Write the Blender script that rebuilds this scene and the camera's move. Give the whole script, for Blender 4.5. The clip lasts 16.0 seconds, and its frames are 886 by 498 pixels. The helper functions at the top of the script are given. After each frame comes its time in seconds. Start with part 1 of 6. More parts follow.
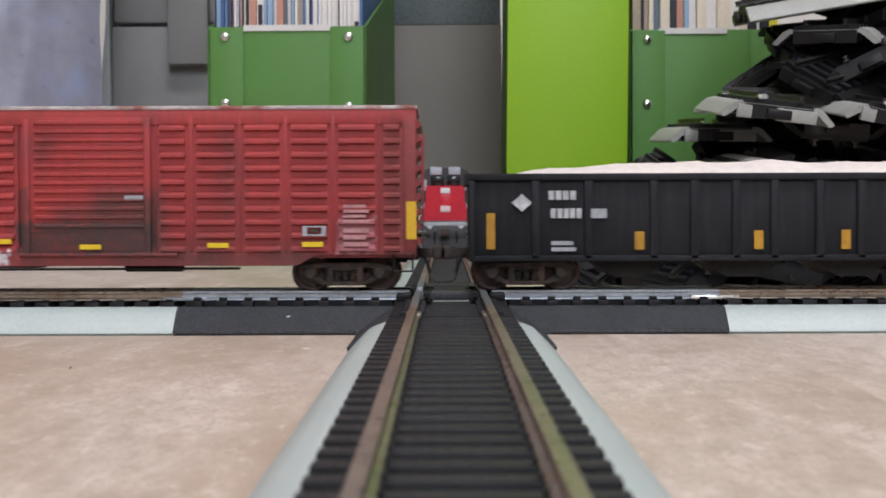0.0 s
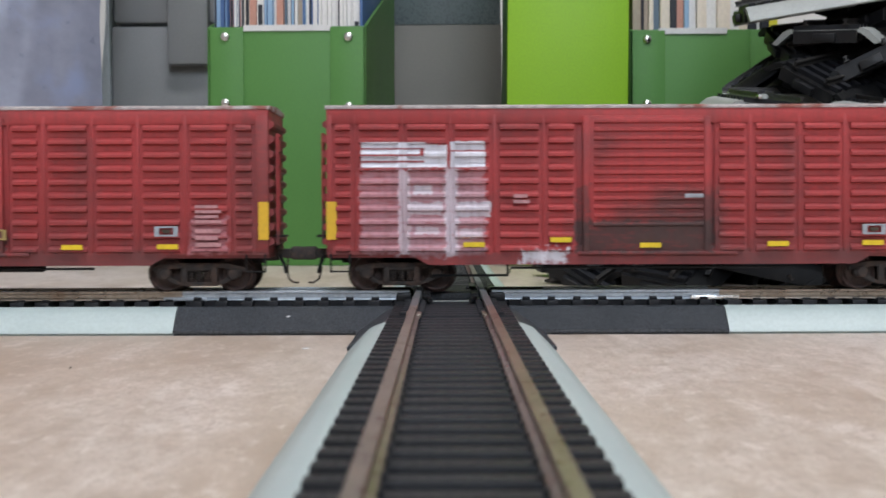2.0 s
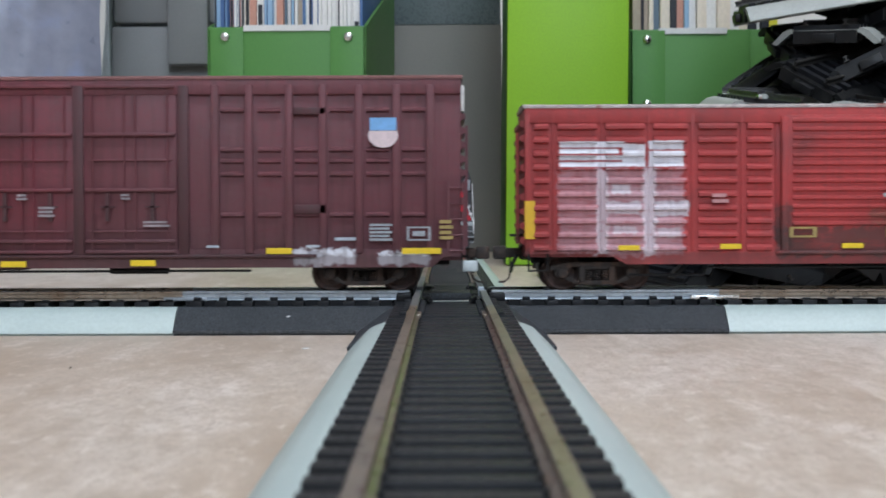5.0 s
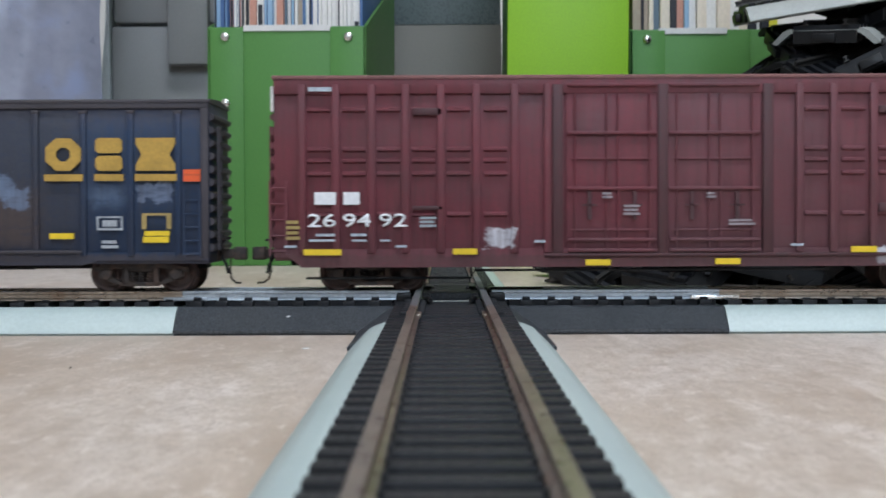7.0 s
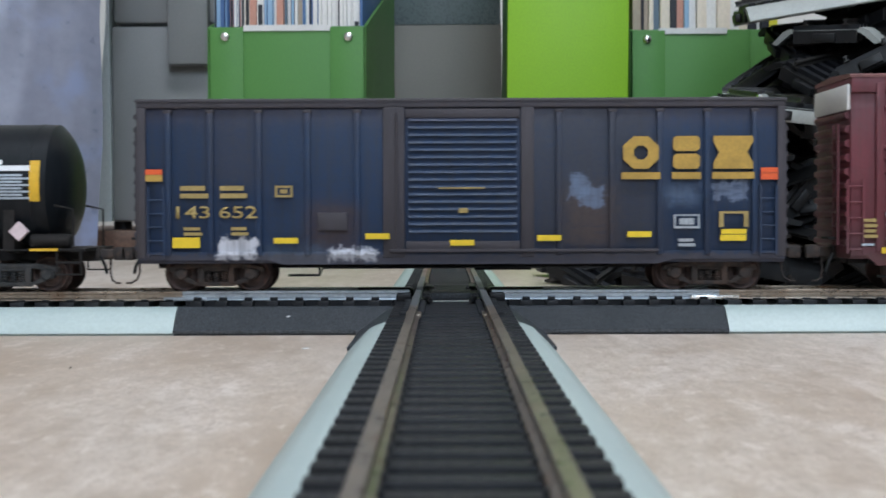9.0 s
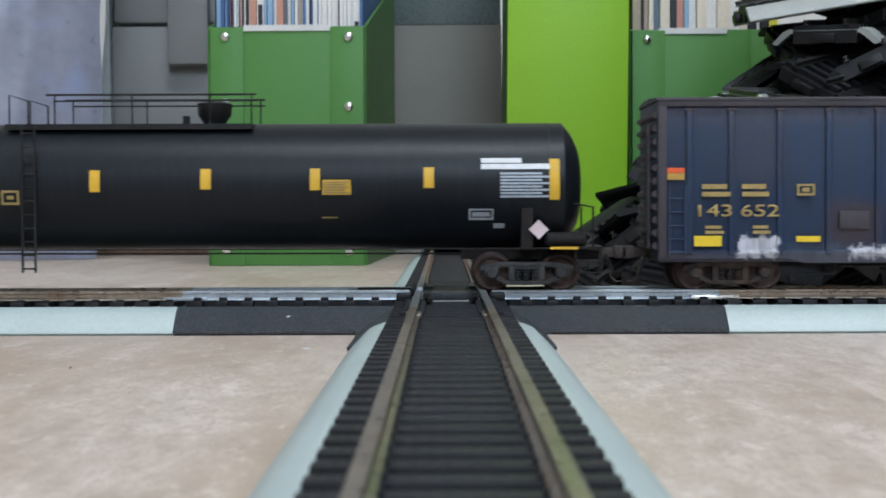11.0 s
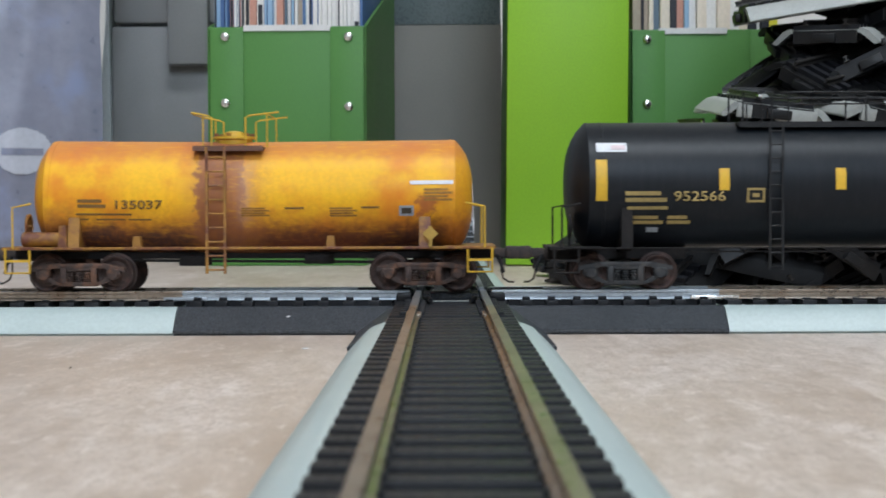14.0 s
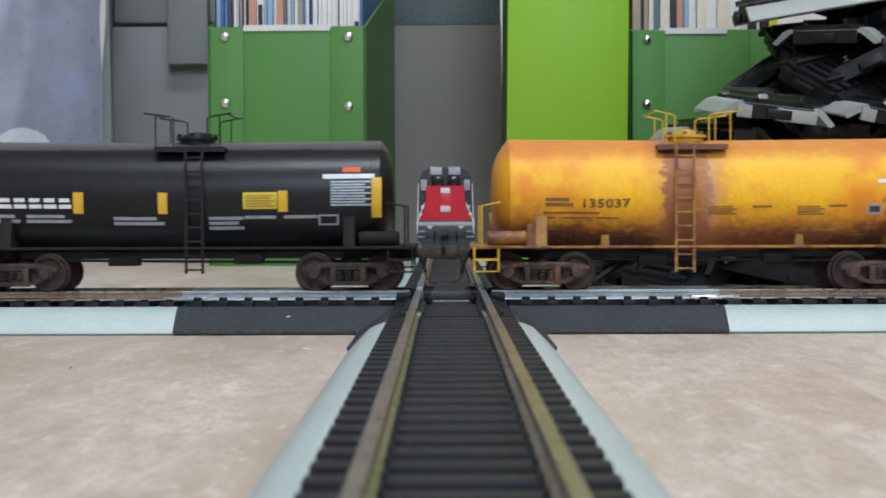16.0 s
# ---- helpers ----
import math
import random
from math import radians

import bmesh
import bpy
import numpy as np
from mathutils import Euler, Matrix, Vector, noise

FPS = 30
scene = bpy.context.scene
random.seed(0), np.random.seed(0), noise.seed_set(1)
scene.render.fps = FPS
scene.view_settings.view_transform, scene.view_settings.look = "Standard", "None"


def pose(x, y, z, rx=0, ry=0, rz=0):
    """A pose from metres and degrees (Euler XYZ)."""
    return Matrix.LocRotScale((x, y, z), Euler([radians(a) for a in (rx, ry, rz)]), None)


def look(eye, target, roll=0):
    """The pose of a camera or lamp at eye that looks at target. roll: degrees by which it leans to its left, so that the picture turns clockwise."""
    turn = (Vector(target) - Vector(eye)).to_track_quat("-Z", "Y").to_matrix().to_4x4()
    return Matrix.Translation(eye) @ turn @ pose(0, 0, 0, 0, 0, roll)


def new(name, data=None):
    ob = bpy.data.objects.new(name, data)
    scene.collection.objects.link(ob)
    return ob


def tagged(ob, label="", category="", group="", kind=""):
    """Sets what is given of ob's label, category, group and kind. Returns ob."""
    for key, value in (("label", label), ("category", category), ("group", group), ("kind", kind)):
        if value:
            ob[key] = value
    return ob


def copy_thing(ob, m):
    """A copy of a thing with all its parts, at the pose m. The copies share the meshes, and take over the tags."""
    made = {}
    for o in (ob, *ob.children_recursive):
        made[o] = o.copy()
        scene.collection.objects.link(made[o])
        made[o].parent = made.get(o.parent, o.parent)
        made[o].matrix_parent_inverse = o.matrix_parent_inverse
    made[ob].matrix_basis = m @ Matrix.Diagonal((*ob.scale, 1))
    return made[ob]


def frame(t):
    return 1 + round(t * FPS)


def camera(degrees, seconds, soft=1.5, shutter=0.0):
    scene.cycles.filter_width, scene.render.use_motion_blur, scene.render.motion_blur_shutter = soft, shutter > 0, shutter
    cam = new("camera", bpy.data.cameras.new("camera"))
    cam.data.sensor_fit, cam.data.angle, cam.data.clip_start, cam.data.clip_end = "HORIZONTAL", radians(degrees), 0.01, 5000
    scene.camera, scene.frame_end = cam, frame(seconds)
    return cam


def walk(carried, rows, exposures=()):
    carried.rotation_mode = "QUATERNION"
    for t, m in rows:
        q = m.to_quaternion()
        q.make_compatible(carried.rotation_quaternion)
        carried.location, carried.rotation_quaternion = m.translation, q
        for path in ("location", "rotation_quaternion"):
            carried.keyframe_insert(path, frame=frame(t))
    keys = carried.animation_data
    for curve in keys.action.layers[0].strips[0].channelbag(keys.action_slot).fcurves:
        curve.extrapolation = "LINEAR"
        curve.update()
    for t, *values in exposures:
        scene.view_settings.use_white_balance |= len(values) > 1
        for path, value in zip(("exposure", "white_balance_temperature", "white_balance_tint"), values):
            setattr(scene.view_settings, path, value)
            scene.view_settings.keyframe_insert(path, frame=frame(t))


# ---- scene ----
CAM_Y = -0.4057
cam = camera(33.8, 16.0, soft=1.7, shutter=0.3)
cam.data.dof.use_dof = True
cam.data.dof.focus_distance = 0.45
cam.data.dof.aperture_fstop = 64
EYE = (-0.0015, CAM_Y, 0.0325)
VIEW = look(EYE, (-0.0015 - 0.00136, CAM_Y + 1.0, 0.0325 - 0.026), -0.2)
walk(cam, [(0.0, VIEW), (16.0, VIEW)], [(0.0, -0.05, 6880, 18), (1.5, -0.05, 6620, 14), (3.5, -0.05, 6250, 9), (7.0, -0.05, 6150, 9), (9.0, -0.05, 6100, 8), (12.0, -0.05, 6150, 8), (16.0, -0.05, 6280, 9)])

# ---- light: a closed room with an added unseen front window and a ceiling panel ----
world = bpy.data.worlds.new("world")
scene.world = world
world.use_nodes = True
sky = world.node_tree.nodes.new("ShaderNodeTexSky")
sky.sky_type, sky.sun_disc, sky.sun_elevation, sky.sun_rotation = "NISHITA", False, 0.7, 2.0
world.node_tree.links.new(sky.outputs[0], world.node_tree.nodes["Background"].inputs[0])
world.node_tree.nodes["Background"].inputs[1].default_value = 0.1


def area_lamp(name, m, sx, sy, watts, colour):
    data = bpy.data.lights.new(name, "AREA")
    data.shape, data.size, data.size_y, data.energy, data.color = "RECTANGLE", sx, sy, watts, colour
    ob = new(name, data)
    ob.matrix_world = m
    return ob


# added fill lamp behind the camera, brightens the upright faces
area_lamp("front_fill_light", look((0.16, -2.26, 1.4), (0.15, 0.4, 0.15)), 0.44, 1.0, 25.0, (0.84, 0.97, 1.12))
area_lamp("ceiling_light_glow", look((0.25, -0.85, 2.33), (0.25, -0.8, 0.0)), 1.2, 0.5, 37.0, (0.91, 0.99, 1.07))

MM = 0.001
# ---- geometry helper: shapes in millimetres, gathered into one mesh ----


class Geo:
    def __init__(self):
        self.v, self.f = [], []

    def add(self, vs, fs):
        n = len(self.v)
        self.v += [tuple(p) for p in vs]
        self.f += [tuple(i + n for i in q) for q in fs]
        return self

    def box(self, x0, x1, y0, y1, z0, z1, c=0.0):
        if x0 > x1: x0, x1 = x1, x0
        if y0 > y1: y0, y1 = y1, y0
        if z0 > z1: z0, z1 = z1, z0
        if c <= 0:
            vs = [(x, y, z) for x in (x0, x1) for y in (y0, y1) for z in (z0, z1)]
            return self.add(vs, [(0, 1, 3, 2), (4, 6, 7, 5), (0, 4, 5, 1), (2, 3, 7, 6), (0, 2, 6, 4), (1, 5, 7, 3)])
        c = min(c, (x1 - x0) * .45, (y1 - y0) * .45, (z1 - z0) * .45)
        bm = bmesh.new()
        bmesh.ops.create_cube(bm, size=1)
        for q in bm.verts:
            q.co = Vector(((x0 + x1) / 2 + q.co.x * (x1 - x0), (y0 + y1) / 2 + q.co.y * (y1 - y0), (z0 + z1) / 2 + q.co.z * (z1 - z0)))
        bmesh.ops.bevel(bm, geom=bm.edges[:], offset=c, segments=2, profile=0.5, affect="EDGES")
        bm.verts.index_update()
        self.add([q.co[:] for q in bm.verts], [[w.index for w in q.verts] for q in bm.faces])
        bm.free()
        return self

    def prism(self, pts, axis, lo, hi):
        """A closed outline swept along an axis: for x the outline is (y, z), for y it is (x, z), for z it is (x, y)."""
        def at(p, h):
            a, b = p
            return {"x": (h, a, b), "y": (a, h, b), "z": (a, b, h)}[axis]
        n = len(pts)
        vs = [at(p, lo) for p in pts] + [at(p, hi) for p in pts]
        fs = [(i, (i + 1) % n, n + (i + 1) % n, n + i) for i in range(n)] + [tuple(range(n)), tuple(range(n, 2 * n))]
        return self.add(vs, fs)

    def lathe(self, prof, axis, c, n=24):
        """Rings (along, radius) turned about an axis through c; the ends are closed."""
        vs = []
        for h, r in prof:
            for k in range(n):
                a = 2 * math.pi * k / n
                u, w = r * math.cos(a), r * math.sin(a)
                vs.append({"x": (c[0] + h, c[1] + u, c[2] + w), "y": (c[0] + u, c[1] + h, c[2] + w), "z": (c[0] + u, c[1] + w, c[2] + h)}[axis])
        fs = [(i * n + k, i * n + (k + 1) % n, (i + 1) * n + (k + 1) % n, (i + 1) * n + k) for i in range(len(prof) - 1) for k in range(n)]
        fs += [tuple(range(n)), tuple(range((len(prof) - 1) * n, len(prof) * n))]
        return self.add(vs, fs)

    def cyl(self, axis, c, r, h, n=12, c2=0.0):
        p = [(-h / 2, r), (h / 2, r)] if c2 <= 0 else [(-h / 2, r - c2), (-h / 2 + c2, r), (h / 2 - c2, r), (h / 2, r - c2)]
        return self.lathe(p, axis, c, n)

    def tube(self, pts, r, n=6):
        vs, fs = [], []
        pts = [Vector(p) for p in pts]
        for i, p in enumerate(pts):
            d = (pts[min(i + 1, len(pts) - 1)] - pts[max(i - 1, 0)]).normalized()
            u = d.orthogonal().normalized() if i == 0 else (u - d * u.dot(d)).normalized()
            w = d.cross(u)
            vs += [p + (u * math.cos(2 * math.pi * k / n) + w * math.sin(2 * math.pi * k / n)) * r for k in range(n)]
        for i in range(len(pts) - 1):
            fs += [(i * n + k, i * n + (k + 1) % n, (i + 1) * n + (k + 1) % n, (i + 1) * n + k) for k in range(n)]
        fs += [tuple(range(n)), tuple(range((len(pts) - 1) * n, len(pts) * n))]
        return self.add(vs, fs)

    def mesh(self, name, material, smooth=True):
        me = bpy.data.meshes.new(name)
        me.from_pydata([(a * MM, b * MM, c * MM) for a, b, c in self.v], [], self.f)
        bm = bmesh.new()
        bm.from_mesh(me)
        bmesh.ops.recalc_face_normals(bm, faces=bm.faces[:])
        bm.to_mesh(me)
        bm.free()
        if smooth:
            me.polygons.foreach_set("use_smooth", [True] * len(me.polygons))
            me.set_sharp_from_angle(angle=radians(38))
        me.materials.append(material)
        return me


def part(name, geo, material, parent=None, label="", at=None, smooth=True):
    """One mesh object under a thing or a part; at: its place in millimetres in its parent's space."""
    ob = new(name, geo if isinstance(geo, bpy.types.Mesh) else geo.mesh(name, material, smooth))
    ob.parent = parent
    if at is not None:
        ob.location = Vector(at) * MM
    return tagged(ob, label)


def thing(name, label, category, group="", kind="", m=None):
    ob = new(name)
    ob.empty_display_size = 0.02
    if m is not None:
        ob.matrix_basis = m
    return tagged(ob, label, category, group, kind)


# ---- materials ----


def ramp(nt, fac, stops):
    r = nt.nodes.new("ShaderNodeValToRGB")
    while len(r.color_ramp.elements) < len(stops):
        r.color_ramp.elements.new(0.5)
    for e, (p, c) in zip(r.color_ramp.elements, stops):
        e.position, e.color = p, (*c, 1)
    nt.links.new(fac, r.inputs[0])
    return r.outputs[0]


def tex_noise(nt, vec, scale, detail=4.0, stretch=None, rough=0.55):
    if stretch:
        mp = nt.nodes.new("ShaderNodeMapping")
        mp.inputs["Scale"].default_value = stretch
        nt.links.new(vec, mp.inputs[0])
        vec = mp.outputs[0]
    n = nt.nodes.new("ShaderNodeTexNoise")
    n.inputs["Scale"].default_value, n.inputs["Detail"].default_value, n.inputs["Roughness"].default_value = scale, detail, rough
    nt.links.new(vec, n.inputs["Vector"])
    return n.outputs["Fac"]


def calc(nt, op, a, b=None, c=None):
    n = nt.nodes.new("ShaderNodeMath")
    n.operation = op
    for i, q in enumerate((a, b, c)):
        if q is None:
            continue
        if isinstance(q, (int, float)):
            n.inputs[i].default_value = q
        else:
            nt.links.new(q, n.inputs[i])
    return n.outputs[0]


def between(nt, v, lo, hi, out_lo=0.0, out_hi=1.0):
    n = nt.nodes.new("ShaderNodeMapRange")
    n.interpolation_type = "SMOOTHSTEP"
    for i, q in zip((1, 2, 3, 4), (lo, hi, out_lo, out_hi)):
        n.inputs[i].default_value = q
    nt.links.new(v, n.inputs[0])
    return n.outputs[0]


def mixc(nt, fac, a, b):
    n = nt.nodes.new("ShaderNodeMix")
    n.data_type = "RGBA"
    for q, i in ((fac, 0), (a, 6), (b, 7)):
        if isinstance(q, tuple):
            n.inputs[i].default_value = (*q, 1)
        elif isinstance(q, (int, float)):
            n.inputs[i].default_value = q
        else:
            nt.links.new(q, n.inputs[i])
    return n.outputs[2]


def scaled(c, k):
    return tuple(min(1.0, q * k) for q in c)


def material(name, base, rough=0.55, metal=0.0, grain=600.0, amount=0.25, broad=40.0, broad_amount=0.25, bump=0.15, stain=None, stain_cut=(0.5, 0.7),
             streak=0.0, patches=(), vary=0.0, spec=0.5, coat=0.0, wear=None):
    """Paint, plastic or card: a base colour with fine grain, broad unevenness, stains or streaks, marks of a given
    extent in the thing's own space (x0, x1, z0, z1 in mm, colour, strength, raggedness in mm), relief and gloss."""
    m = bpy.data.materials.new(name)
    m.use_nodes = True
    nt = m.node_tree
    bs = nt.nodes["Principled BSDF"]
    vec = nt.nodes.new("ShaderNodeTexCoord").outputs["Object"]
    fine = tex_noise(nt, vec, grain, 3.0)
    wide = tex_noise(nt, vec, broad, 4.0)
    col = mixc(nt, between(nt, fine, 0.25, 0.75), scaled(base, 1 - amount), scaled(base, 1 + amount))
    col = mixc(nt, calc(nt, "MULTIPLY", between(nt, wide, 0.35, 0.7), broad_amount), col, scaled(base, 0.45))
    if stain:
        fac = between(nt, tex_noise(nt, vec, broad * 1.7, 5.0), *stain_cut)
        col = mixc(nt, fac, col, stain)
    if patches:
        sep = nt.nodes.new("ShaderNodeSeparateXYZ")
        nt.links.new(vec, sep.inputs[0])
        wob = calc(nt, "SUBTRACT", tex_noise(nt, vec, 500.0, 5.0), 0.5)
        brk = tex_noise(nt, vec, 900.0, 3.0, (0.25, 1, 1))
        for x0, x1, z0, z1, c, k, w in patches:
            e = max(0.15, w * (0.4 if w < 2 else 1.3)) * MM
            k_ = (4 if w < 2 else 2.2) * w * MM
            px = calc(nt, "MULTIPLY_ADD", wob, k_, sep.outputs[0])
            pz = calc(nt, "MULTIPLY_ADD", wob, k_, sep.outputs[2])
            f = calc(nt, "MULTIPLY", between(nt, px, x0 * MM - e, x0 * MM + e), between(nt, px, x1 * MM - e, x1 * MM + e, 1.0, 0.0))
            f = calc(nt, "MULTIPLY", f, calc(nt, "MULTIPLY", between(nt, pz, z0 * MM - e, z0 * MM + e), between(nt, pz, z1 * MM - e, z1 * MM + e, 1.0, 0.0)))
            if w > 0.6:
                f = calc(nt, "MULTIPLY", f, between(nt, brk, 0.28, 0.5, 0.55, 1.0))
            col = mixc(nt, calc(nt, "MULTIPLY", f, k), col, c)
    if streak:
        st = tex_noise(nt, vec, 1.0, 4.0, (700, 700, 45))
        col = mixc(nt, calc(nt, "MULTIPLY", between(nt, st, 0.42, 0.7), streak), col, wear or (0.035, 0.028, 0.024))
    if vary:
        info = nt.nodes.new("ShaderNodeObjectInfo")
        hs = nt.nodes.new("ShaderNodeHueSaturation")
        nt.links.new(calc(nt, "MULTIPLY_ADD", info.outputs["Random"], vary * 2, 1 - vary), hs.inputs["Value"])
        nt.links.new(col, hs.inputs["Color"])
        col = hs.outputs[0]
    nt.links.new(col, bs.inputs["Base Color"])
    nt.links.new(between(nt, fine, 0.2, 0.8, max(0.05, rough - 0.1), min(1, rough + 0.1)), bs.inputs["Roughness"])
    bs.inputs["Metallic"].default_value = metal
    bs.inputs["Specular IOR Level"].default_value = spec
    bs.inputs["Coat Weight"].default_value = coat
    if bump:
        b = nt.nodes.new("ShaderNodeBump")
        b.inputs["Strength"].default_value, b.inputs["Distance"].default_value = bump, 0.0004
        nt.links.new(fine, b.inputs["Height"])
        nt.links.new(b.outputs[0], bs.inputs["Normal"])
    return m


def floor_material():
    m = bpy.data.materials.new("marbled_vinyl")
    m.use_nodes = True
    nt = m.node_tree
    bs = nt.nodes["Principled BSDF"]
    vec = nt.nodes.new("ShaderNodeTexCoord").outputs["Object"]
    cloud = tex_noise(nt, vec, 13.0, 5.0, (1, 0.4, 1), 0.6)
    big = tex_noise(nt, vec, 64.0, 7.0, (1, 0.28, 1), 0.72)
    mid = tex_noise(nt, vec, 260.0, 7.0, (1, 0.36, 1), 0.76)
    fine = tex_noise(nt, vec, 900.0, 4.0, (1, 0.5, 1), 0.8)
    col = ramp(nt, cloud, [(0.32, (0.41, 0.305, 0.225)), (0.45, (0.52, 0.415, 0.335)), (0.56, (0.58, 0.485, 0.415)), (0.68, (0.65, 0.56, 0.5))])
    col = mixc(nt, calc(nt, "MULTIPLY", between(nt, big, 0.32, 0.5, 1.0, 0.0), 0.75), col, (0.39, 0.295, 0.22))
    col = mixc(nt, calc(nt, "MULTIPLY", between(nt, big, 0.52, 0.66), 0.65), col, (0.73, 0.63, 0.565))
    col = mixc(nt, calc(nt, "MULTIPLY", between(nt, mid, 0.38, 0.5, 1.0, 0.0), 0.6), col, (0.38, 0.295, 0.225))
    col = mixc(nt, calc(nt, "MULTIPLY", between(nt, mid, 0.52, 0.64), 0.5), col, (0.76, 0.67, 0.6))
    col = mixc(nt, calc(nt, "MULTIPLY", between(nt, fine, 0.5, 0.62), 0.5), col, (0.37, 0.275, 0.21))
    nt.links.new(col, bs.inputs["Base Color"])
    nt.links.new(between(nt, mid, 0.3, 0.7, 0.38, 0.55), bs.inputs["Roughness"])
    b = nt.nodes.new("ShaderNodeBump")
    b.inputs["Strength"].default_value, b.inputs["Distance"].default_value = 0.15, 0.0004
    nt.links.new(mid, b.inputs["Height"])
    nt.links.new(b.outputs[0], bs.inputs["Normal"])
    return m


def glow_material(name, colour, strength):
    m = bpy.data.materials.new(name)
    m.use_nodes = True
    bs = m.node_tree.nodes["Principled BSDF"]
    bs.inputs["Base Color"].default_value = (*colour, 1)
    bs.inputs["Emission Color"].default_value = (*colour, 1)
    bs.inputs["Emission Strength"].default_value = strength
    return m


M_FLOOR = floor_material()
M_WALL = material("wall_paint", (0.72, 0.7, 0.66), 0.8, broad=3, broad_amount=0.06, amount=0.03, grain=200, bump=0.1)
M_CEIL = material("ceiling_paint", (0.8, 0.79, 0.77), 0.9, broad=3, broad_amount=0.05, amount=0.02, grain=200, bump=0.1)
M_ROADBED = material("grey_roadbed_plastic", (0.45, 0.52, 0.505), 0.42, grain=900, amount=0.05, broad=30, broad_amount=0.12, bump=0.06)
M_BLACKBED = material("black_roadbed_plastic", (0.041, 0.045, 0.052), 0.42, spec=0.5, grain=2400, amount=0.95, broad=60, broad_amount=0.3, bump=0.45)
M_TIE = material("black_tie_plastic", (0.0105, 0.011, 0.0135), 0.5, spec=0.28, grain=1200, amount=0.3, broad=150, broad_amount=0.3, bump=0.3, vary=0.25)
# darker copy of the grey roadbed: the heap's shade is in its colour
M_DARKERBED = material("darker_grey_roadbed", (0.35, 0.36, 0.34), 0.5, grain=900, amount=0.08, broad=30, broad_amount=0.3, bump=0.06)
M_RAIL = material("nickel_rail", (0.35, 0.295, 0.24), 0.34, 0.85, grain=700, amount=0.2, broad=60, broad_amount=0.5, bump=0.05, stain=(0.2, 0.12, 0.07), stain_cut=(0.5, 0.75))
# rail of the heap pieces, base colour darkened for the shade there
M_DARKRAIL = material("darkened_spare_rail", (0.045, 0.042, 0.04), 0.45, 0.6, grain=700, amount=0.2, broad=60, broad_amount=0.4, bump=0.05)
M_XRAIL = material("grey_crossing_rail", (0.42, 0.46, 0.5), 0.4, 0.4, grain=900, amount=0.15, broad=80, broad_amount=0.3, bump=0.05)
# darker copy of the crossing rail, for the rails that run along y
M_XRAILDIM = material("darker_crossing_rail", (0.2, 0.21, 0.22), 0.42, 0.5, grain=900, amount=0.2, broad=80, broad_amount=0.4, bump=0.05)
M_STEEL = material("bright_metal", (0.75, 0.75, 0.74), 0.22, 1.0, grain=900, amount=0.08, broad=90, broad_amount=0.1, bump=0.02)
M_TRUCK = material("weathered_truck_plastic", (0.035, 0.027, 0.024), 0.75, grain=1500, amount=0.4, broad=250, broad_amount=0.3, bump=0.4, stain=(0.075, 0.045, 0.033), stain_cut=(0.42, 0.7))
M_WHEEL = material("rusty_wheel", (0.055, 0.035, 0.03), 0.6, 0.2, grain=1500, amount=0.3, broad=300, broad_amount=0.3, bump=0.25, stain=(0.11, 0.06, 0.05), stain_cut=(0.4, 0.7))
M_BLACK = material("black_plastic", (0.011, 0.011, 0.012), 0.45, spec=0.3, grain=1200, amount=0.3, broad=90, broad_amount=0.3, bump=0.2)
M_UNDER = material("grimy_underframe", (0.019, 0.0165, 0.016), 0.8, spec=0.25, grain=900, amount=0.4, broad=120, broad_amount=0.3, bump=0.3)
M_LEMON = material("lemon_reflector", (0.76, 0.53, 0.015), 0.5, grain=900, amount=0.06, broad=120, broad_amount=0.15, bump=0.03)
M_YELLOW = material("yellow_reflector", (0.68, 0.4, 0.02), 0.5, grain=900, amount=0.06, broad=120, broad_amount=0.15, bump=0.03)
M_WHITE = material("white_decal", (0.74, 0.74, 0.76), 0.6, grain=1500, amount=0.08, broad=300, broad_amount=0.15, bump=0.02)
M_GREYDECAL = material("grey_decal", (0.34, 0.36, 0.39), 0.6, grain=1500, amount=0.2, broad=300, broad_amount=0.3, bump=0.02)
M_GOLD = material("gold_decal", (0.46, 0.28, 0.05), 0.6, grain=1200, amount=0.15, broad=150, broad_amount=0.3, bump=0.03)
M_OCHRE = material("faded_ochre_decal", (0.36, 0.26, 0.09), 0.65, grain=1200, amount=0.2, broad=150, broad_amount=0.35, bump=0.03)
M_ORANGE = material("orange_decal", (0.7, 0.1, 0.02), 0.55, grain=1200, amount=0.1, broad=150, broad_amount=0.15, bump=0.03)
M_DARKDECAL = material("dark_decal", (0.05, 0.035, 0.02), 0.6, grain=1500, amount=0.2, broad=300, broad_amount=0.3, bump=0.02)
M_FADED = material("faded_stencil", (0.5, 0.24, 0.25), 0.6, grain=1500, amount=0.2, broad=300, broad_amount=0.3, bump=0.02)
M_PALEBLUE = material("pale_blue_grey_decal", (0.42, 0.47, 0.53), 0.6, grain=1500, amount=0.2, broad=300, broad_amount=0.3, bump=0.02)
M_FADEDGREY = material("faded_grey_stencil", (0.3, 0.25, 0.27), 0.6, grain=1500, amount=0.25, broad=300, broad_amount=0.4, bump=0.02)
M_SKYDECAL = material("light_blue_decal", (0.2, 0.42, 0.75), 0.6, grain=1500, amount=0.08, broad=300, broad_amount=0.2, bump=0.02)
M_PINK = material("pale_pink_decal", (0.7, 0.56, 0.58), 0.6, grain=1500, amount=0.08, broad=300, broad_amount=0.2, bump=0.02)

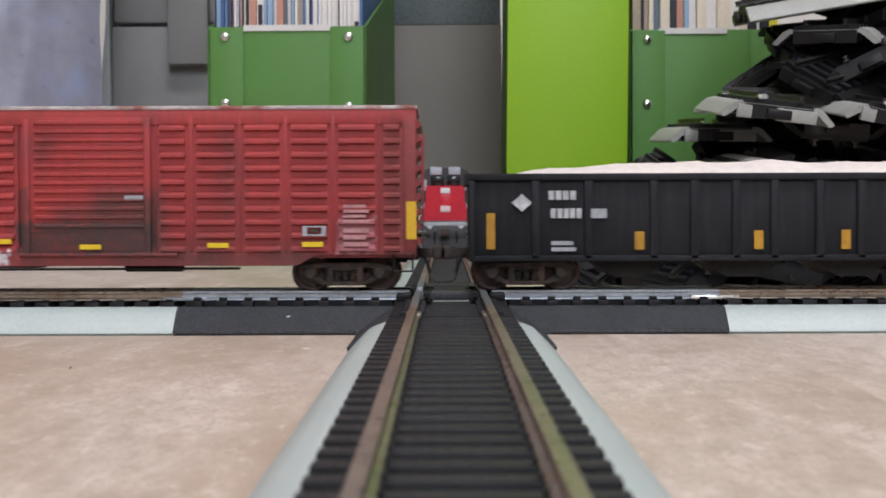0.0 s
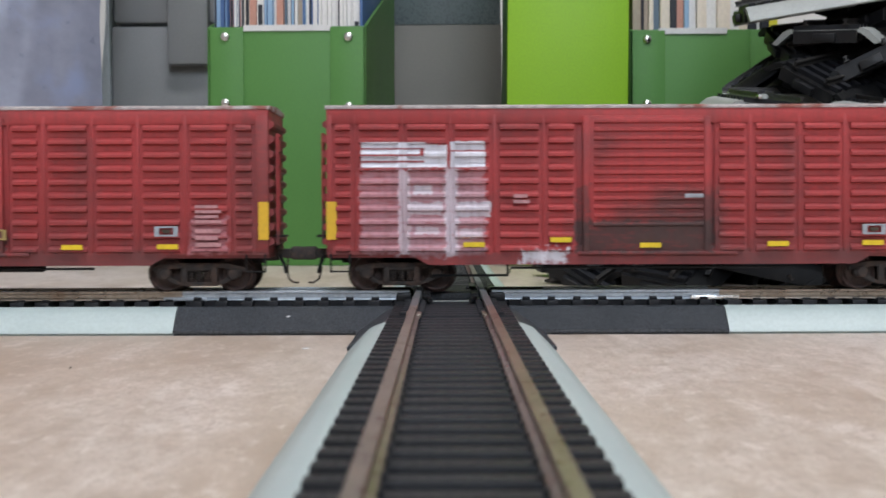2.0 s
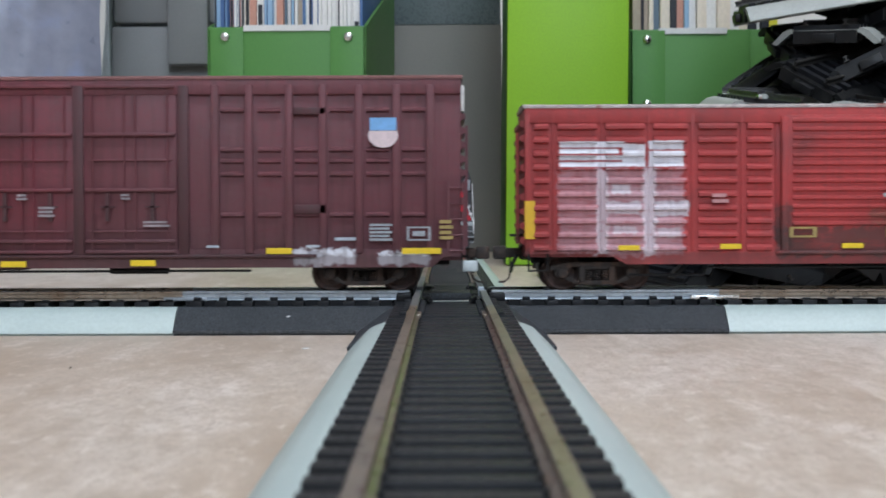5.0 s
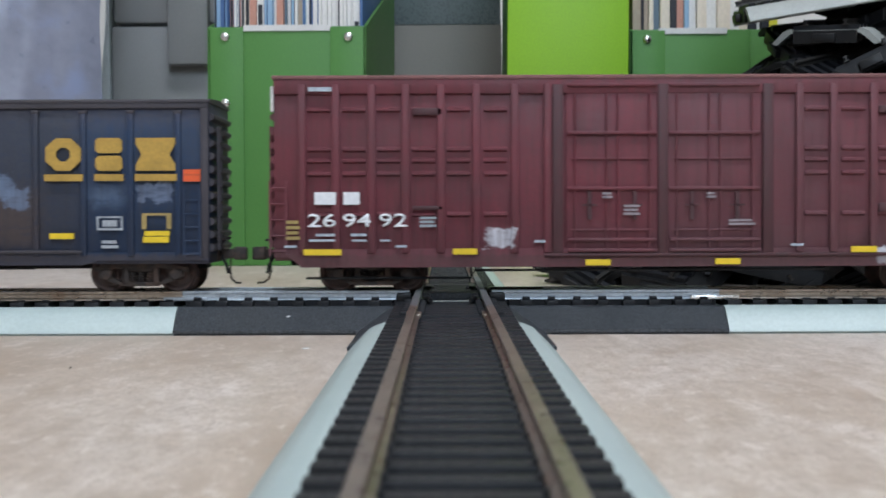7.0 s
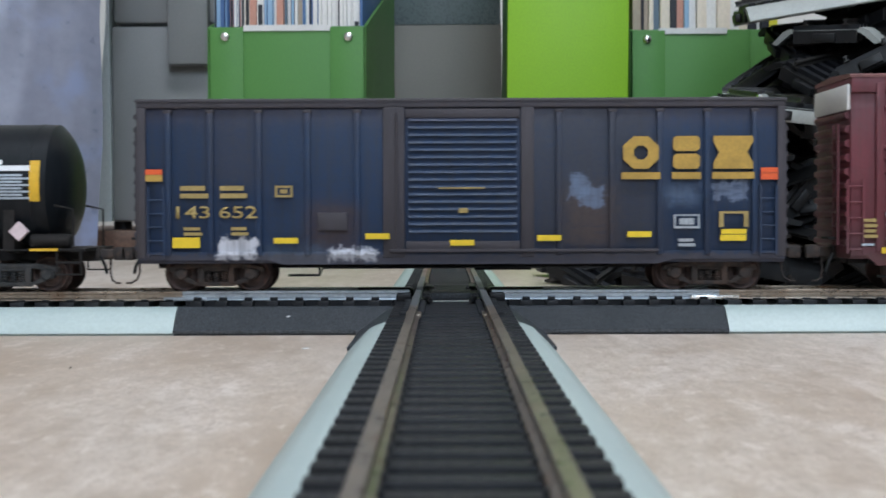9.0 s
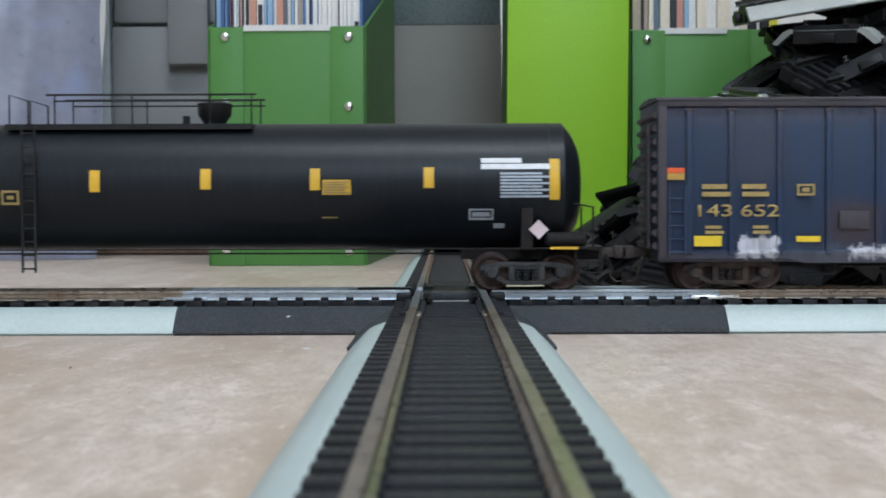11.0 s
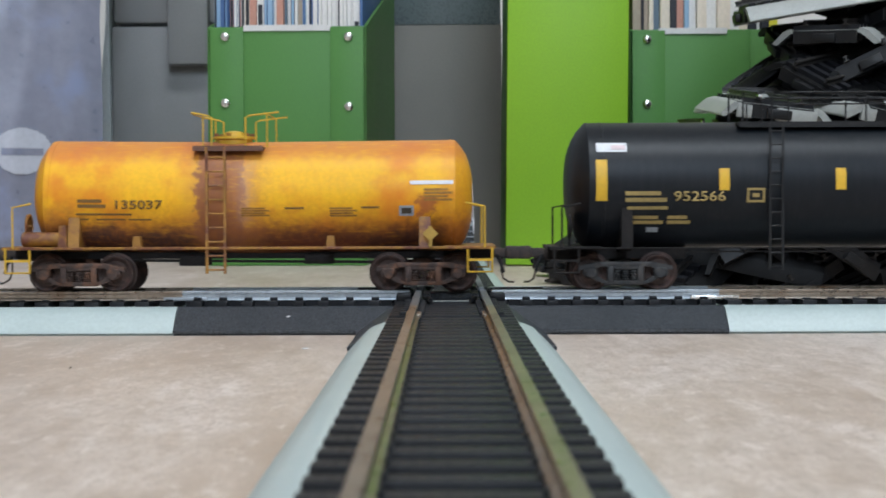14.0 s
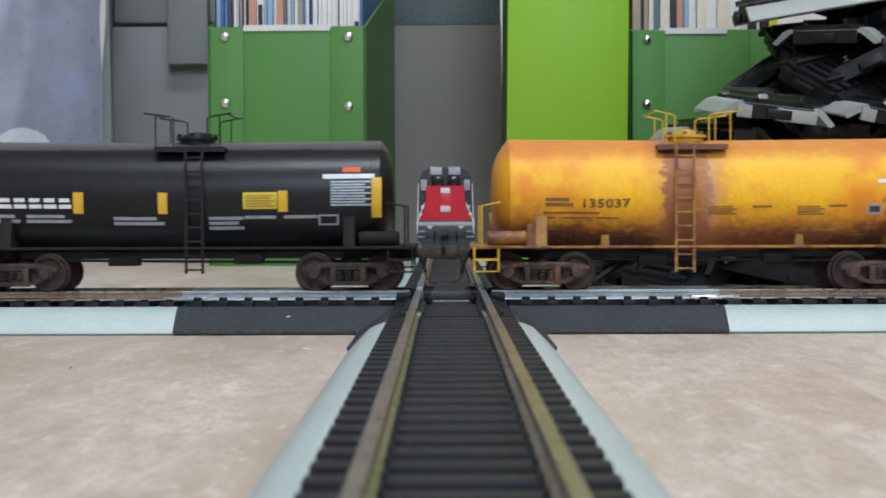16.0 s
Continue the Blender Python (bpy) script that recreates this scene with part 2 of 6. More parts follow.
M_GREEN = material("green_card", (0.085, 0.225, 0.052), 0.5, spec=0.3, grain=700, amount=0.05, broad=12, broad_amount=0.12, bump=0.05)
M_LIME = material("lime_card", (0.27, 0.52, 0.022), 0.45, grain=900, amount=0.06, broad=10, broad_amount=0.1, bump=0.06)
M_GREYBOX = material("grey_board", (0.215, 0.2, 0.177), 0.6, grain=700, amount=0.06, broad=9, broad_amount=0.2, bump=0.08)
M_GREYDARK = material("blue_grey_lid", (0.14, 0.17, 0.175), 0.3, grain=700, amount=0.06, broad=25, broad_amount=0.3, bump=0.05)
M_GREYPLASTIC = material("grey_plastic", (0.24, 0.24, 0.238), 0.4, grain=900, amount=0.05, broad=10, broad_amount=0.15, bump=0.05)
M_EDGE = material("pale_grey_plastic", (0.52, 0.57, 0.59), 0.3, grain=900, amount=0.04, broad=10, broad_amount=0.15, bump=0.03)
M_WOOD = material("brown_board", (0.16, 0.085, 0.055), 0.55, grain=300, amount=0.3, broad=30, broad_amount=0.4, bump=0.2)
M_SACK = material("pale_lilac_plastic_sack", (0.25, 0.255, 0.325), 0.35, grain=120, amount=0.08, broad=14, broad_amount=0.35, bump=0.25, stain=(0.25, 0.28, 0.42), stain_cut=(0.5, 0.68))
M_BADGE = material("pale_print", (0.52, 0.53, 0.6), 0.45, grain=300, amount=0.05, broad=30, broad_amount=0.1, bump=0.05)
# black of the heap pieces, lowered further to carry the heap's shade
M_SPAREBLACK = material("darkened_black_plastic", (0.008, 0.008, 0.0085), 0.6, spec=0.22, grain=1200, amount=0.4, broad=60, broad_amount=0.3, bump=0.2)
M_PAPER = material("paper_white", (0.72, 0.7, 0.68), 0.7, grain=600, amount=0.05, broad=60, broad_amount=0.1, bump=0.05)
M_PAPERS = [material(n, c, 0.6, grain=500, amount=0.05, broad=80, broad_amount=0.15, bump=0.08) for n, c in (
    ("cover_blue", (0.06, 0.13, 0.3)), ("cover_cream", (0.78, 0.67, 0.55)), ("cover_white", (0.77, 0.74, 0.71)), ("cover_black", (0.02, 0.02, 0.028)),
    ("cover_sky", (0.3, 0.45, 0.62)), ("cover_salmon", (0.55, 0.27, 0.2)), ("cover_buff", (0.42, 0.34, 0.26)), ("cover_slate", (0.12, 0.17, 0.22)),
    ("cover_yellow", (0.68, 0.62, 0.04)), ("cover_brown", (0.2, 0.14, 0.1)))]
M_LAMP = glow_material("lamp_diffuser", (1.0, 0.97, 0.92), 4.0)

# ---- the room ----


def structure(name, geo, mat_, label, category):
    return tagged(part(name, geo, mat_), label, category, kind="structure")


structure("floor", Geo().box(-2700, 2700, -2300, 1300, -40, 0), M_FLOOR, "beige and pink marbled vinyl floor", "floor")
structure("wall_north", Geo().box(-2700, 2700, 1300, 1400, -40, 2400), M_WALL, "plain off-white painted room wall", "wall")
structure("wall_west", Geo().box(-2800, -2700, -2400, 1400, -40, 2400), M_WALL, "plain off-white painted room wall", "wall")
structure("wall_east", Geo().box(2700, 2800, -2400, 1400, -40, 2400), M_WALL, "plain off-white painted room wall", "wall")
g = Geo().box(-2700, -150, -2400, -2300, -40, 2400).box(950, 2700, -2400, -2300, -40, 2400)
g.box(-150, 950, -2400, -2300, -40, 800).box(-150, 950, -2400, -2300, 2000, 2400)
structure("wall_south", g, M_WALL, "plain off-white wall with a window opening", "wall")
structure("ceiling", Geo().box(-2800, 2800, -2400, 1400, 2400, 2460), M_CEIL, "plain white ceiling", "ceiling")
# unseen window, added to go with the front fill lamp
win = thing("window_1", "white framed window, added out of view around a front fill lamp", "window", kind="structure")
for a in ((-150, -90), (370, 430), (890, 950)):
    part("window_frame", Geo().box(a[0], a[1], -2380, -2320, 800, 2000, 4), M_CEIL, win)
for a in ((800, 860), (1940, 2000)):
    part("window_frame", Geo().box(-90, 890, -2378, -2322, *a, 4), M_CEIL, win)
lamp = thing("ceiling_light", "white rectangular ceiling light with a glowing diffuser", "lamp", m=pose(0.25, -0.85, 2.4))
part("frame", Geo().box(-640, 640, -290, 290, -52, 0, 6), M_CEIL, lamp)
part("diffuser", Geo().box(-600, 600, -250, 250, -58, -52.5), M_LAMP, lamp, "glowing white diffuser")

# ---- the track: rail top 11 mm over the floor, gauge 16.5 mm ----
PITCH, RAIL_TOP = 6.87, 11.0


def sweep(outline, lo, hi, n=1):
    """An outline (y, z) swept along x in n steps."""
    k = len(outline)
    vs = [(lo + (hi - lo) * i / n, p, q) for i in range(n + 1) for p, q in outline]
    fs = [(i * k + j, i * k + (j + 1) % k, (i + 1) * k + (j + 1) % k, (i + 1) * k + j) for i in range(n) for j in range(k)]
    return Geo().add(vs, fs + [tuple(range(k)), tuple(range(n * k, n * k + k))])


def rail_geo(y, lo, hi, n=1):
    s = [(-1.45, 8.5), (1.45, 8.5), (1.3, 8.85), (0.4, 9.2), (0.4, 10.1), (0.9, 10.3), (0.9, 10.85), (0.75, 11.0), (-0.75, 11.0), (-0.9, 10.85), (-0.9, 10.3), (-0.4, 10.1), (-0.4, 9.2), (-1.3, 8.85)]
    return sweep([(y + a, b) for a, b in s], lo, hi, n)


def roadbed_geo(lo, hi, n=1, wide=23.5, stepped=True):
    w = wide
    if stepped:
        h = [(w - 0.9, 0), (w - 0.9, 0.5), (w, 0.6), (w - 0.2, 1.1), (19.0, 5.6), (18.4, 6.0), (16.2, 6.9), (15.4, 7.1), (14.8, 7.1), (14.6, 6.4)]
        inner = [(-w + 2.2, 0), (-15.2, 5.0), (15.2, 5.0), (w - 2.2, 0)]
        return sweep(h + [(-p, q) for p, q in reversed(h)] + inner, lo, hi, n)
    s = [(-w + 0.9, 0), (-w + 0.9, 0.5), (-w, 0.6), (-w, 1.4), (-w + .7, 1.7), (-16.2, 6.7), (-15.4, 7.1), (-14.8, 7.1), (-14.6, 6.4), (14.6, 6.4), (14.8, 7.1), (15.4, 7.1), (16.2, 6.7), (w - .7, 1.7), (w, 1.4), (w, 0.6), (w - 0.9, 0.5), (w - 0.9, 0),
         (w - 2.2, 0), (15.2, 5.2), (-15.2, 5.2), (-w + 2.2, 0)]
    return sweep(s, lo, hi, n)


def tie_mesh(clips):
    w, h = (1.55, 8.5) if clips else (1.95, 8.3)
    g = Geo().box(-w, w, -14.5, 14.5, 6.3, h, 0.2)
    if not clips:
        for y in (-8.7, 8.7):
            g.box(-1.0, 1.0, y - 1.9, y + 1.9, 8.2, 8.75, 0.1)
    if clips:
        for y in (-11.2, -7.2, 7.2, 11.2):
            g.box(-1.0, 1.0, y - 0.9, y + 0.9, 8.4, 9.3, 0.15)
    return g.mesh("tie", M_TIE)


TIE, PLAIN_TIE = tie_mesh(True), tie_mesh(False)


def track_section(n, pitch, name="track_section"):
    """A straight length of n ties along x, from 0 to n * PITCH, joined to its roadbed."""
    length = n * pitch
    t = thing(name, "straight model track with black ties on grey plastic roadbed", "model track", "track sections on the floor")
    part("roadbed", roadbed_geo(0.15, length - 0.15), M_ROADBED, t, "smooth pale grey sloped roadbed")
    for y in (-8.7, 8.7):
        part("rail", rail_geo(y, 0.1, length - 0.1), M_RAIL, t, "brownish nickel rail")
        part("rail_joiner", Geo().box(-7.0, 5.0, y - 1.75, y + 1.75, 8.35, 9.3, 0.2), M_XRAIL if n > 30 else M_RAIL, t, "small metal rail joiner")
    for i in range(n):
        part("tie", PLAIN_TIE, None, t, at=((i + 0.5) * pitch, 0, 0))
    return t


HALF = 73.0
L9 = 0.2286
sec = track_section(34, 228.6 / 34)
sec.matrix_basis = pose(HALF * MM, 0, 0)
for k in range(1, 7):
    copy_thing(sec, pose(HALF * MM + k * L9, 0, 0))
for k in range(7):
    copy_thing(sec, pose(-HALF * MM - k * L9, 0, 0, 0, 0, 180))
sec = track_section(29, 228.6 / 29)
sec.matrix_basis = pose(0, -HALF * MM, 0, 0, 0, -90)
copy_thing(sec, pose(0, -HALF * MM - L9, 0, 0, 0, -90))
for k in range(2):
    copy_thing(sec, pose(0, HALF * MM + k * L9, 0, 0, 0, 90))
sec = track_section(6, 7.88)
sec.matrix_basis = pose(0, HALF * MM + 2 * L9, 0, 0, 0, 90)


def crossing():
    t = thing("crossing_track", "black plastic crossing of two model tracks", "track crossing")
    n = 8
    for turn, name in ((0, "roadbed"), (90, "roadbed"), (180, "roadbed"), (270, "roadbed")):
        g = roadbed_geo(15.0, HALF, wide=24.0, stepped=False)
        ob = part(name, g, M_BLACKBED, t, "grainy black sloped roadbed")
        ob.rotation_euler = (0, 0, radians(turn))
        for i in range(n):
            q = part("tie", TIE, None, t)
            q.rotation_euler = (0, 0, radians(turn))
            r = Matrix.Rotation(radians(turn), 3, "Z") @ Vector((17.0 + (i + 0.5) * PITCH, 0, 0))
            q.location = r * MM
        for y in (-8.7, 8.7):
            q = part("rail", rail_geo(y, 11.2, HALF), M_XRAIL if turn in (0, 180) else M_XRAILDIM, t, "blue-grey metal rail")
            q.rotation_euler = (0, 0, radians(turn))
            q = part("rail_seat", Geo().box(16.0, HALF - 1.0, y - 1.3, y + 1.3, 6.5, 8.45), M_TIE, t, "black web under the rail")
            q.rotation_euler = (0, 0, radians(turn))
            q = part("guard_rail", rail_geo(y * 0.72, 11.2, 26.0).tube([(26.0, y * .72, 10), (31.0, y * .6, 9.6)], 0.6), M_BLACK, t, "black plastic guard rail")
            q.rotation_euler = (0, 0, radians(turn))
    part("rail_joiner", Geo().box(HALF - 8, HALF + 5.2, -11.0, -7.3, 8.3, 9.45, 0.2), M_STEEL, t, "bright metal rail joiner")
    part("centre_plate", Geo().box(-15.2, 15.2, -15.2, 15.2, 4.5, 8.3, 0.4), M_BLACK, t, "flat black centre plate")
    part("frog", Geo().box(-5.6, 5.6, -5.6, 5.6, 8.2, 10.0, 0.08), M_BLACKBED, t, "black raised frog block")
    for x in (-1, 1):
        for y in (-1, 1):
            part("frog", Geo().box(x * 10.6, x * 14.6, y * 10.6, y * 14.6, 8.2, 10.5, 0.3), M_BLACK, t, "black raised frog block")
            part("rail_corner", Geo().box(x * 7.8, x * 9.6, y * 7.8, y * 9.6, 8.4, 11.0, 0.15), M_XRAIL, t, "blue-grey metal rail corner")
    # thin pale strips along two edges of the centre plate
    for q in ((-8.0, 8.0, -16.9, -15.9), (-8.0, 8.0, 15.9, 16.9)):
        part("plate_edge", Geo().box(*q, 8.2, 8.6, 0.1), M_DARKERBED, t, "thin pale plate edge")
    return t


crossing()

# ---- along the back: magazine files, binder, grey boxes ----


def magazine_file(m, paper, books, label):
    """Front at y = 0, 95 mm wide, 244 mm deep, front lip 143 mm high, sides rising to 262 mm."""
    t = thing("magazine_file", label, "magazine file", "green magazine files", m=m)
    w, h = 47.5, 143.0
    part("front_panel", Geo().box(-w + 1.5, w - 1.5, 0, 1.6, 0.2, h, 0.3), M_GREEN, t)
    for s in (-1, 1):
        part("front_flap", Geo().box(s * (w - 21.5), s * w, -1.2, -0.05, 0.2, h - 0.5, 0.4), M_GREEN, t, "folded green card flap")
        prof = [(-1.2, 0.2), (244, 0.2), (244, 262), (200, 262), (150, 181), (-1.2, h - 0.5)]
        part("side_panel", Geo().prism(prof, "x", s * w, s * (w - 1.6)), M_GREEN, t)
        for z in (137, 97.5, 54, 9.5) if s < 0 else (136.5, 95, 50, 9):
            part("rivet", Geo().lathe([(-1.2, 2.9), (-1.7, 2.8), (-2.3, 2.2), (-2.7, 1.1), (-2.75, 0.2)], "y", (s * (w - 10.5), -0.2, z), 16), M_STEEL, t, "shiny steel rivet")
    part("back_panel", Geo().box(-w + 1.7, w - 1.7, 242.2, 243.8, 0.2, 262), M_GREEN, t)
    part("base", Geo().box(-w + 1.7, w - 1.7, 1.7, 242, 0.2, 1.8), M_GREEN, t)
    rnd = random.Random(books)
    x = -w + 2.4
    row = [(6, 5), (9, 2.5), (6, 3), (1, 3), (7, 4), (1, 6), (3, 4), (5, 4.5), (4, 3), (2, 5), (1, 6), (2, 6.5), (1, 8), (2, 6), (1, 5), (3, 6), (2, 2), (3, 5), (8, 8), (3, 3)] if books == 2 else []
    while x < w - 4:
        th = rnd.choice((1.1, 1.5, 1.9, 2.4, 3.2, 4.2) if books == 1 else (3.0, 4.0, 5.5, 8.0, 10.0))
        pick = row.pop(0) if row else None
        th = min(pick[1] if pick else th, w - 2.4 - x)
        y0 = rnd.uniform(4, 12)
        pool = (0, 4, 4, 2, 2, 3, 7, 1, 2, 2, 0, 5, 6) if books == 1 else (6, 1, 1, 9, 2, 3, 5, 1, 1, 2, 0)
        bk = thing("magazine" if books == 1 else "book", "upright thin magazine in the file" if books == 1 else "upright book in the file", "magazine" if books == 1 else "book",
                   "magazines in the files", m=m @ pose((x + th / 2) * MM, y0 * MM, 0.0019))
        hh = rnd.uniform(235, 290)
        cov = M_PAPERS[pick[0] if pick else rnd.choice(pool)]
        part("cover", Geo().box(-th / 2, th / 2 - 0.15, 0, 205, 0, hh, 0.25), cov, bk)
        if rnd.random() < (0.35 if books == 1 else 0.12):
            part("spine_mark", Geo().box(-th * .32, th * .3, -0.25, 0.1, hh * .45, hh * rnd.uniform(.55, .85)), M_PAPERS[rnd.choice((0, 2, 2, 3, 4))], bk)
        x += th
    part("paper_slip", Geo().box(*paper, -0.9, -0.1, h - 2.6, h + 0.9), M_PAPER, t, "thin white paper slip at the lip")
    return t


magazine_file(pose(-0.0955, 0.468, 0, 0, 0, -2.0), (-26, 27), 1, "green card magazine file with steel rivets, full of magazines")
magazine_file(pose(0.1595, 0.49, 0, 0, 0, 0), (-30, 12), 2, "green card magazine file with steel rivets, full of books")

t = thing("lever_binder", "upright lime green cardboard binder with a plain spine", "binder", m=pose(0.0695, 0.45, 0, 0, 0.6, -1.5))
part("spine", Geo().box(-35.5, 35.5, 0, 2.5, 0.4, 318, 1.0), M_LIME, t)
for s in (-1, 1):
    part("cover", Geo().box(s * 33.0, s * 35.6, 2.6, 240, 0.4, 318, 0.6), M_LIME if s > 0 else M_GREEN, t, "card cover board")
part("paper_block", Geo().box(-30, 30, 15, 228, 6, 303, 0.5), M_PAPER, t)

t = thing("storage_box", "tall dark grey cardboard storage box with a bluish lid", "box", m=pose(-0.001, 0.738, 0))
part("body", Geo().prism([(-48, 0.3), (45, 0.3), (44, 178), (-47, 178)], "y", 0, 180), M_GREYBOX, t)
part("lid", Geo().box(-47, 43.5, -0.6, 181, 178.2, 262, 0.6), M_GREYDARK, t, "glossy blue-grey lid")

plank = thing("shelf_plank", "brown wooden plank lying on the floor by the wall", "plank", m=pose(-0.33, 0.69, 0))
part("board", Geo().box(-330, 190, 0, 380, 0.1, 19, 1.0), M_WOOD, plank)

t = thing("storage_case", "upright grey plastic case with a rounded pale edge", "case", m=pose(-0.2, 0.7, 0.019))
part("body", Geo().box(-54, 60, 2, 260, 6.5, 154.5, 3), M_GREYPLASTIC, t)
part("top_part", Geo().box(-52, 60, 0, 262, 155.8, 330, 4), M_GREYPLASTIC, t, "grey upper half above a seam")
part("corner_edge", Geo().prism([(-66, 6.5), (-53.5, 6.5), (-53.5, 67), (-54.5, 157), (-50, 330), (-54, 330), (-57, 157), (-65, 67)], "y", -2, 40), M_EDGE, t, "rounded pale grey edge")
part("front_block", Geo().box(-8.7, 22, -13, 1, 123.5, 330, 2.5), M_GREYPLASTIC, t, "darker grey raised block")
for x in (-50, 48):
    for y in (20, 240):
        part("foot", Geo().cyl("z", (x, y, 3.2), 7, 6.3, 14), M_BLACK, t, "small black foot")

# the plastic sack, a bulging upright bag with soft folds
t = thing("plastic_sack", "pale lilac plastic sack with a printed oval, standing on the floor", "sack", m=pose(-0.373, 0.6, 0))


def sack_at(u, w, side):
    """A place on the sack: u from edge to edge, w from foot to top, side -1 front or 1 back."""
    half = 131 + 13 * w + 1.5 * math.sin(w * 9)
    bul = (1 - abs(u) ** 2.6) * (34 + 10 * math.sin(w * 5 + 1)) * (0.35 + 0.65 * math.sin(math.pi * min(1, 0.12 + w * 0.88)) ** 0.5)
    fold = 5.0 * noise.noise(Vector((u * 2.2, w * 3.4, 3.5 + side))) + 2.6 * noise.noise(Vector((u * 7, w * 4, 9.0))) + 1.2 * noise.noise(Vector((u * 16, w * 6, 4.0)))
    return (u * half + 4 * noise.noise(Vector((w * 5, u, 1.0))), side * bul + fold * (1 - abs(u) ** 4), 0.4 + w * 330)


def sack_sheet(inside, u0, u1, w0, w1, nu, nw, side, off):
    vs = []
    for j in range(nw + 1):
        for i in range(nu + 1):
            x, y, z = sack_at(u0 + (u1 - u0) * i / nu, w0 + (w1 - w0) * j / nw, side)
            vs.append((x, y - off, z))
    fs = []
    for j in range(nw):
        for i in range(nu):
            if inside is None or inside(u0 + (u1 - u0) * (i + .5) / nu, w0 + (w1 - w0) * (j + .5) / nw):
                k = j * (nu + 1) + i
                fs.append((k, k + 1, k + nu + 2, k + nu + 1))
    return Geo().add(vs, fs)


bag = sack_sheet(None, -1, 1, 0, 1, 60, 60, -1, 0)
back = sack_sheet(None, -1, 1, 0, 1, 60, 60, 1, 0)
part("bag", bag.add(back.v, back.f), M_SACK, t)
part("printed_oval", sack_sheet(lambda u, w: ((u - 0.66) / 0.125) ** 2 + ((w - 0.222) / 0.047) ** 2 < 1, 0.52, 0.8, 0.17, 0.275, 40, 40, -1, 0.7), M_BADGE, t, "pale printed oval")
part("printed_bar", sack_sheet(None, 0.57, 0.75, 0.214, 0.228, 20, 4, -1, 1.1), M_SACK, t, "lilac printed bar")

# ---- the heap of spare track at the side ----


def curve_piece(kind, mat_):
    """A spare piece of track; kind: number of ties and bend in degrees."""
    n, bend, short = kind
    length = n * PITCH
    t = thing("spare_track", "spare model track piece lying in a heap", "model track", "heap of spare track")

    def bent(geo):
        if bend:
            R = length / radians(bend)
            geo.v = [((R - y) * math.sin(x / R), R - (R - y) * math.cos(x / R), z) for x, y, z in geo.v]
        geo.v = [(x - length / 2, y, z) for x, y, z in geo.v]
        return geo

    steps = 10 if bend else 1
    part("roadbed", bent(roadbed_geo(0, length, steps)), mat_, t, "roadbed with a hollow underside")
    for i in range(1, n, 4):
        part("rib", bent(Geo().box(i * PITCH - 0.6, i * PITCH + 0.6, -15, 15, 1.5, 5.1)), M_BLACK, t, "black rib under the roadbed")
    for y in (-8.7, 8.7):
        part("rail", bent(rail_geo(y, 0, length, steps)), M_DARKRAIL, t)
    g = Geo()
    for i in range(n):
        g.box((i + .5) * PITCH - 1.5, (i + .5) * PITCH + 1.5, -14.4, 14.4, 6.3, 8.5)
    tagged(part("tie_strip", bent(g), M_TIE, t, "black ties"), kind="stuff")
    # end faces with their locking clips
    if short:
        for x, s in ((-1.6, 1), (length - 1.0, -1)):
            for y0, y1 in ((s * 11.0, s * 17.0), (-s * 15.6, s * 1.0)):
                part("end_block", bent(Geo().box(x, x + 2.6, min(y0, y1), max(y0, y1), 0.3, 5.6, 0.3)), mat_, t, "pale grey end block")
            part("rail_joiner", bent(Geo().box(x - 1, x + 4, 8.0, 9.4, 8.4, 9.9, 0.2)), M_STEEL, t, "bright metal rail joiner")
    for x in (-0.8, length - 0.6):
        part("end_plate", bent(Geo().box(x, x + 1.4, -14, 14, 0.6, 6.2)), M_BLACK, t, "black end plate")
    for x in (-3.2, length):
        part("clip", bent(Geo().box(x, x + 3.2, -5, 5, 1.0, 5.0, 0.5)), M_BLACK, t, "black locking clip")
    return t


# the heap's shade is partly put into these materials' colours
KINDS = [curve_piece((16, 0, 0), M_DARKERBED), curve_piece((24, 22, 0), M_SPAREBLACK), curve_piece((9, 0, 1), M_DARKERBED), curve_piece((22, 25, 0), M_DARKERBED), curve_piece((12, 0, 0), M_SPAREBLACK)]
LENGTHS = [n * PITCH for n in (16, 24, 9, 22, 12)]
rnd = random.Random(11)


def heap_edge(z):
    """Where the heap's slope lies at that height, in millimetres."""
    pts = ((0, 40), (5, 44), (14, 64), (31, 84), (50, 106), (71, 124), (88, 136), (102, 158), (122, 174), (140, 184), (170, 190), (220, 200))
    for (z0, x0), (z1, x1) in zip(pts, pts[1:]):
        if z <= z1:
            return x0 + (x1 - x0) * (z - z0) / (z1 - z0)
    return pts[-1][1]


spots = []
for k in range(20):
    z = 0.5 + k * 9.5
    for yrow in (300, 375) if k < 14 else (380,):
        x = heap_edge(z + 6) + rnd.uniform(4, 22)
        while x < 330:
            kind = rnd.choice((1, 1, 4, 4))
            yaw = rnd.choice((rnd.uniform(-25, 25), rnd.uniform(50, 130), rnd.uniform(-60, 60)))
            ca, sa = abs(math.cos(radians(yaw))), abs(math.sin(radians(yaw)))
            hx, hy = LENGTHS[kind] / 2 * ca + 23 * sa, LENGTHS[kind] / 2 * sa + 23 * ca
            y = min(yrow + rnd.uniform(-12, 12), 438 - hy)
            y = max(y, 245 + hy * 0.7)
            flip = 180 if rnd.random() < 0.5 else 0
            tilt = 3 if k == 0 else 13
            spots.append((kind, x + hx, y, z + (11 if flip else 0), flip + rnd.uniform(-tilt, tilt), rnd.uniform(-tilt, tilt), yaw))
            x += 2 * hx * rnd.uniform(0.75, 1.0)
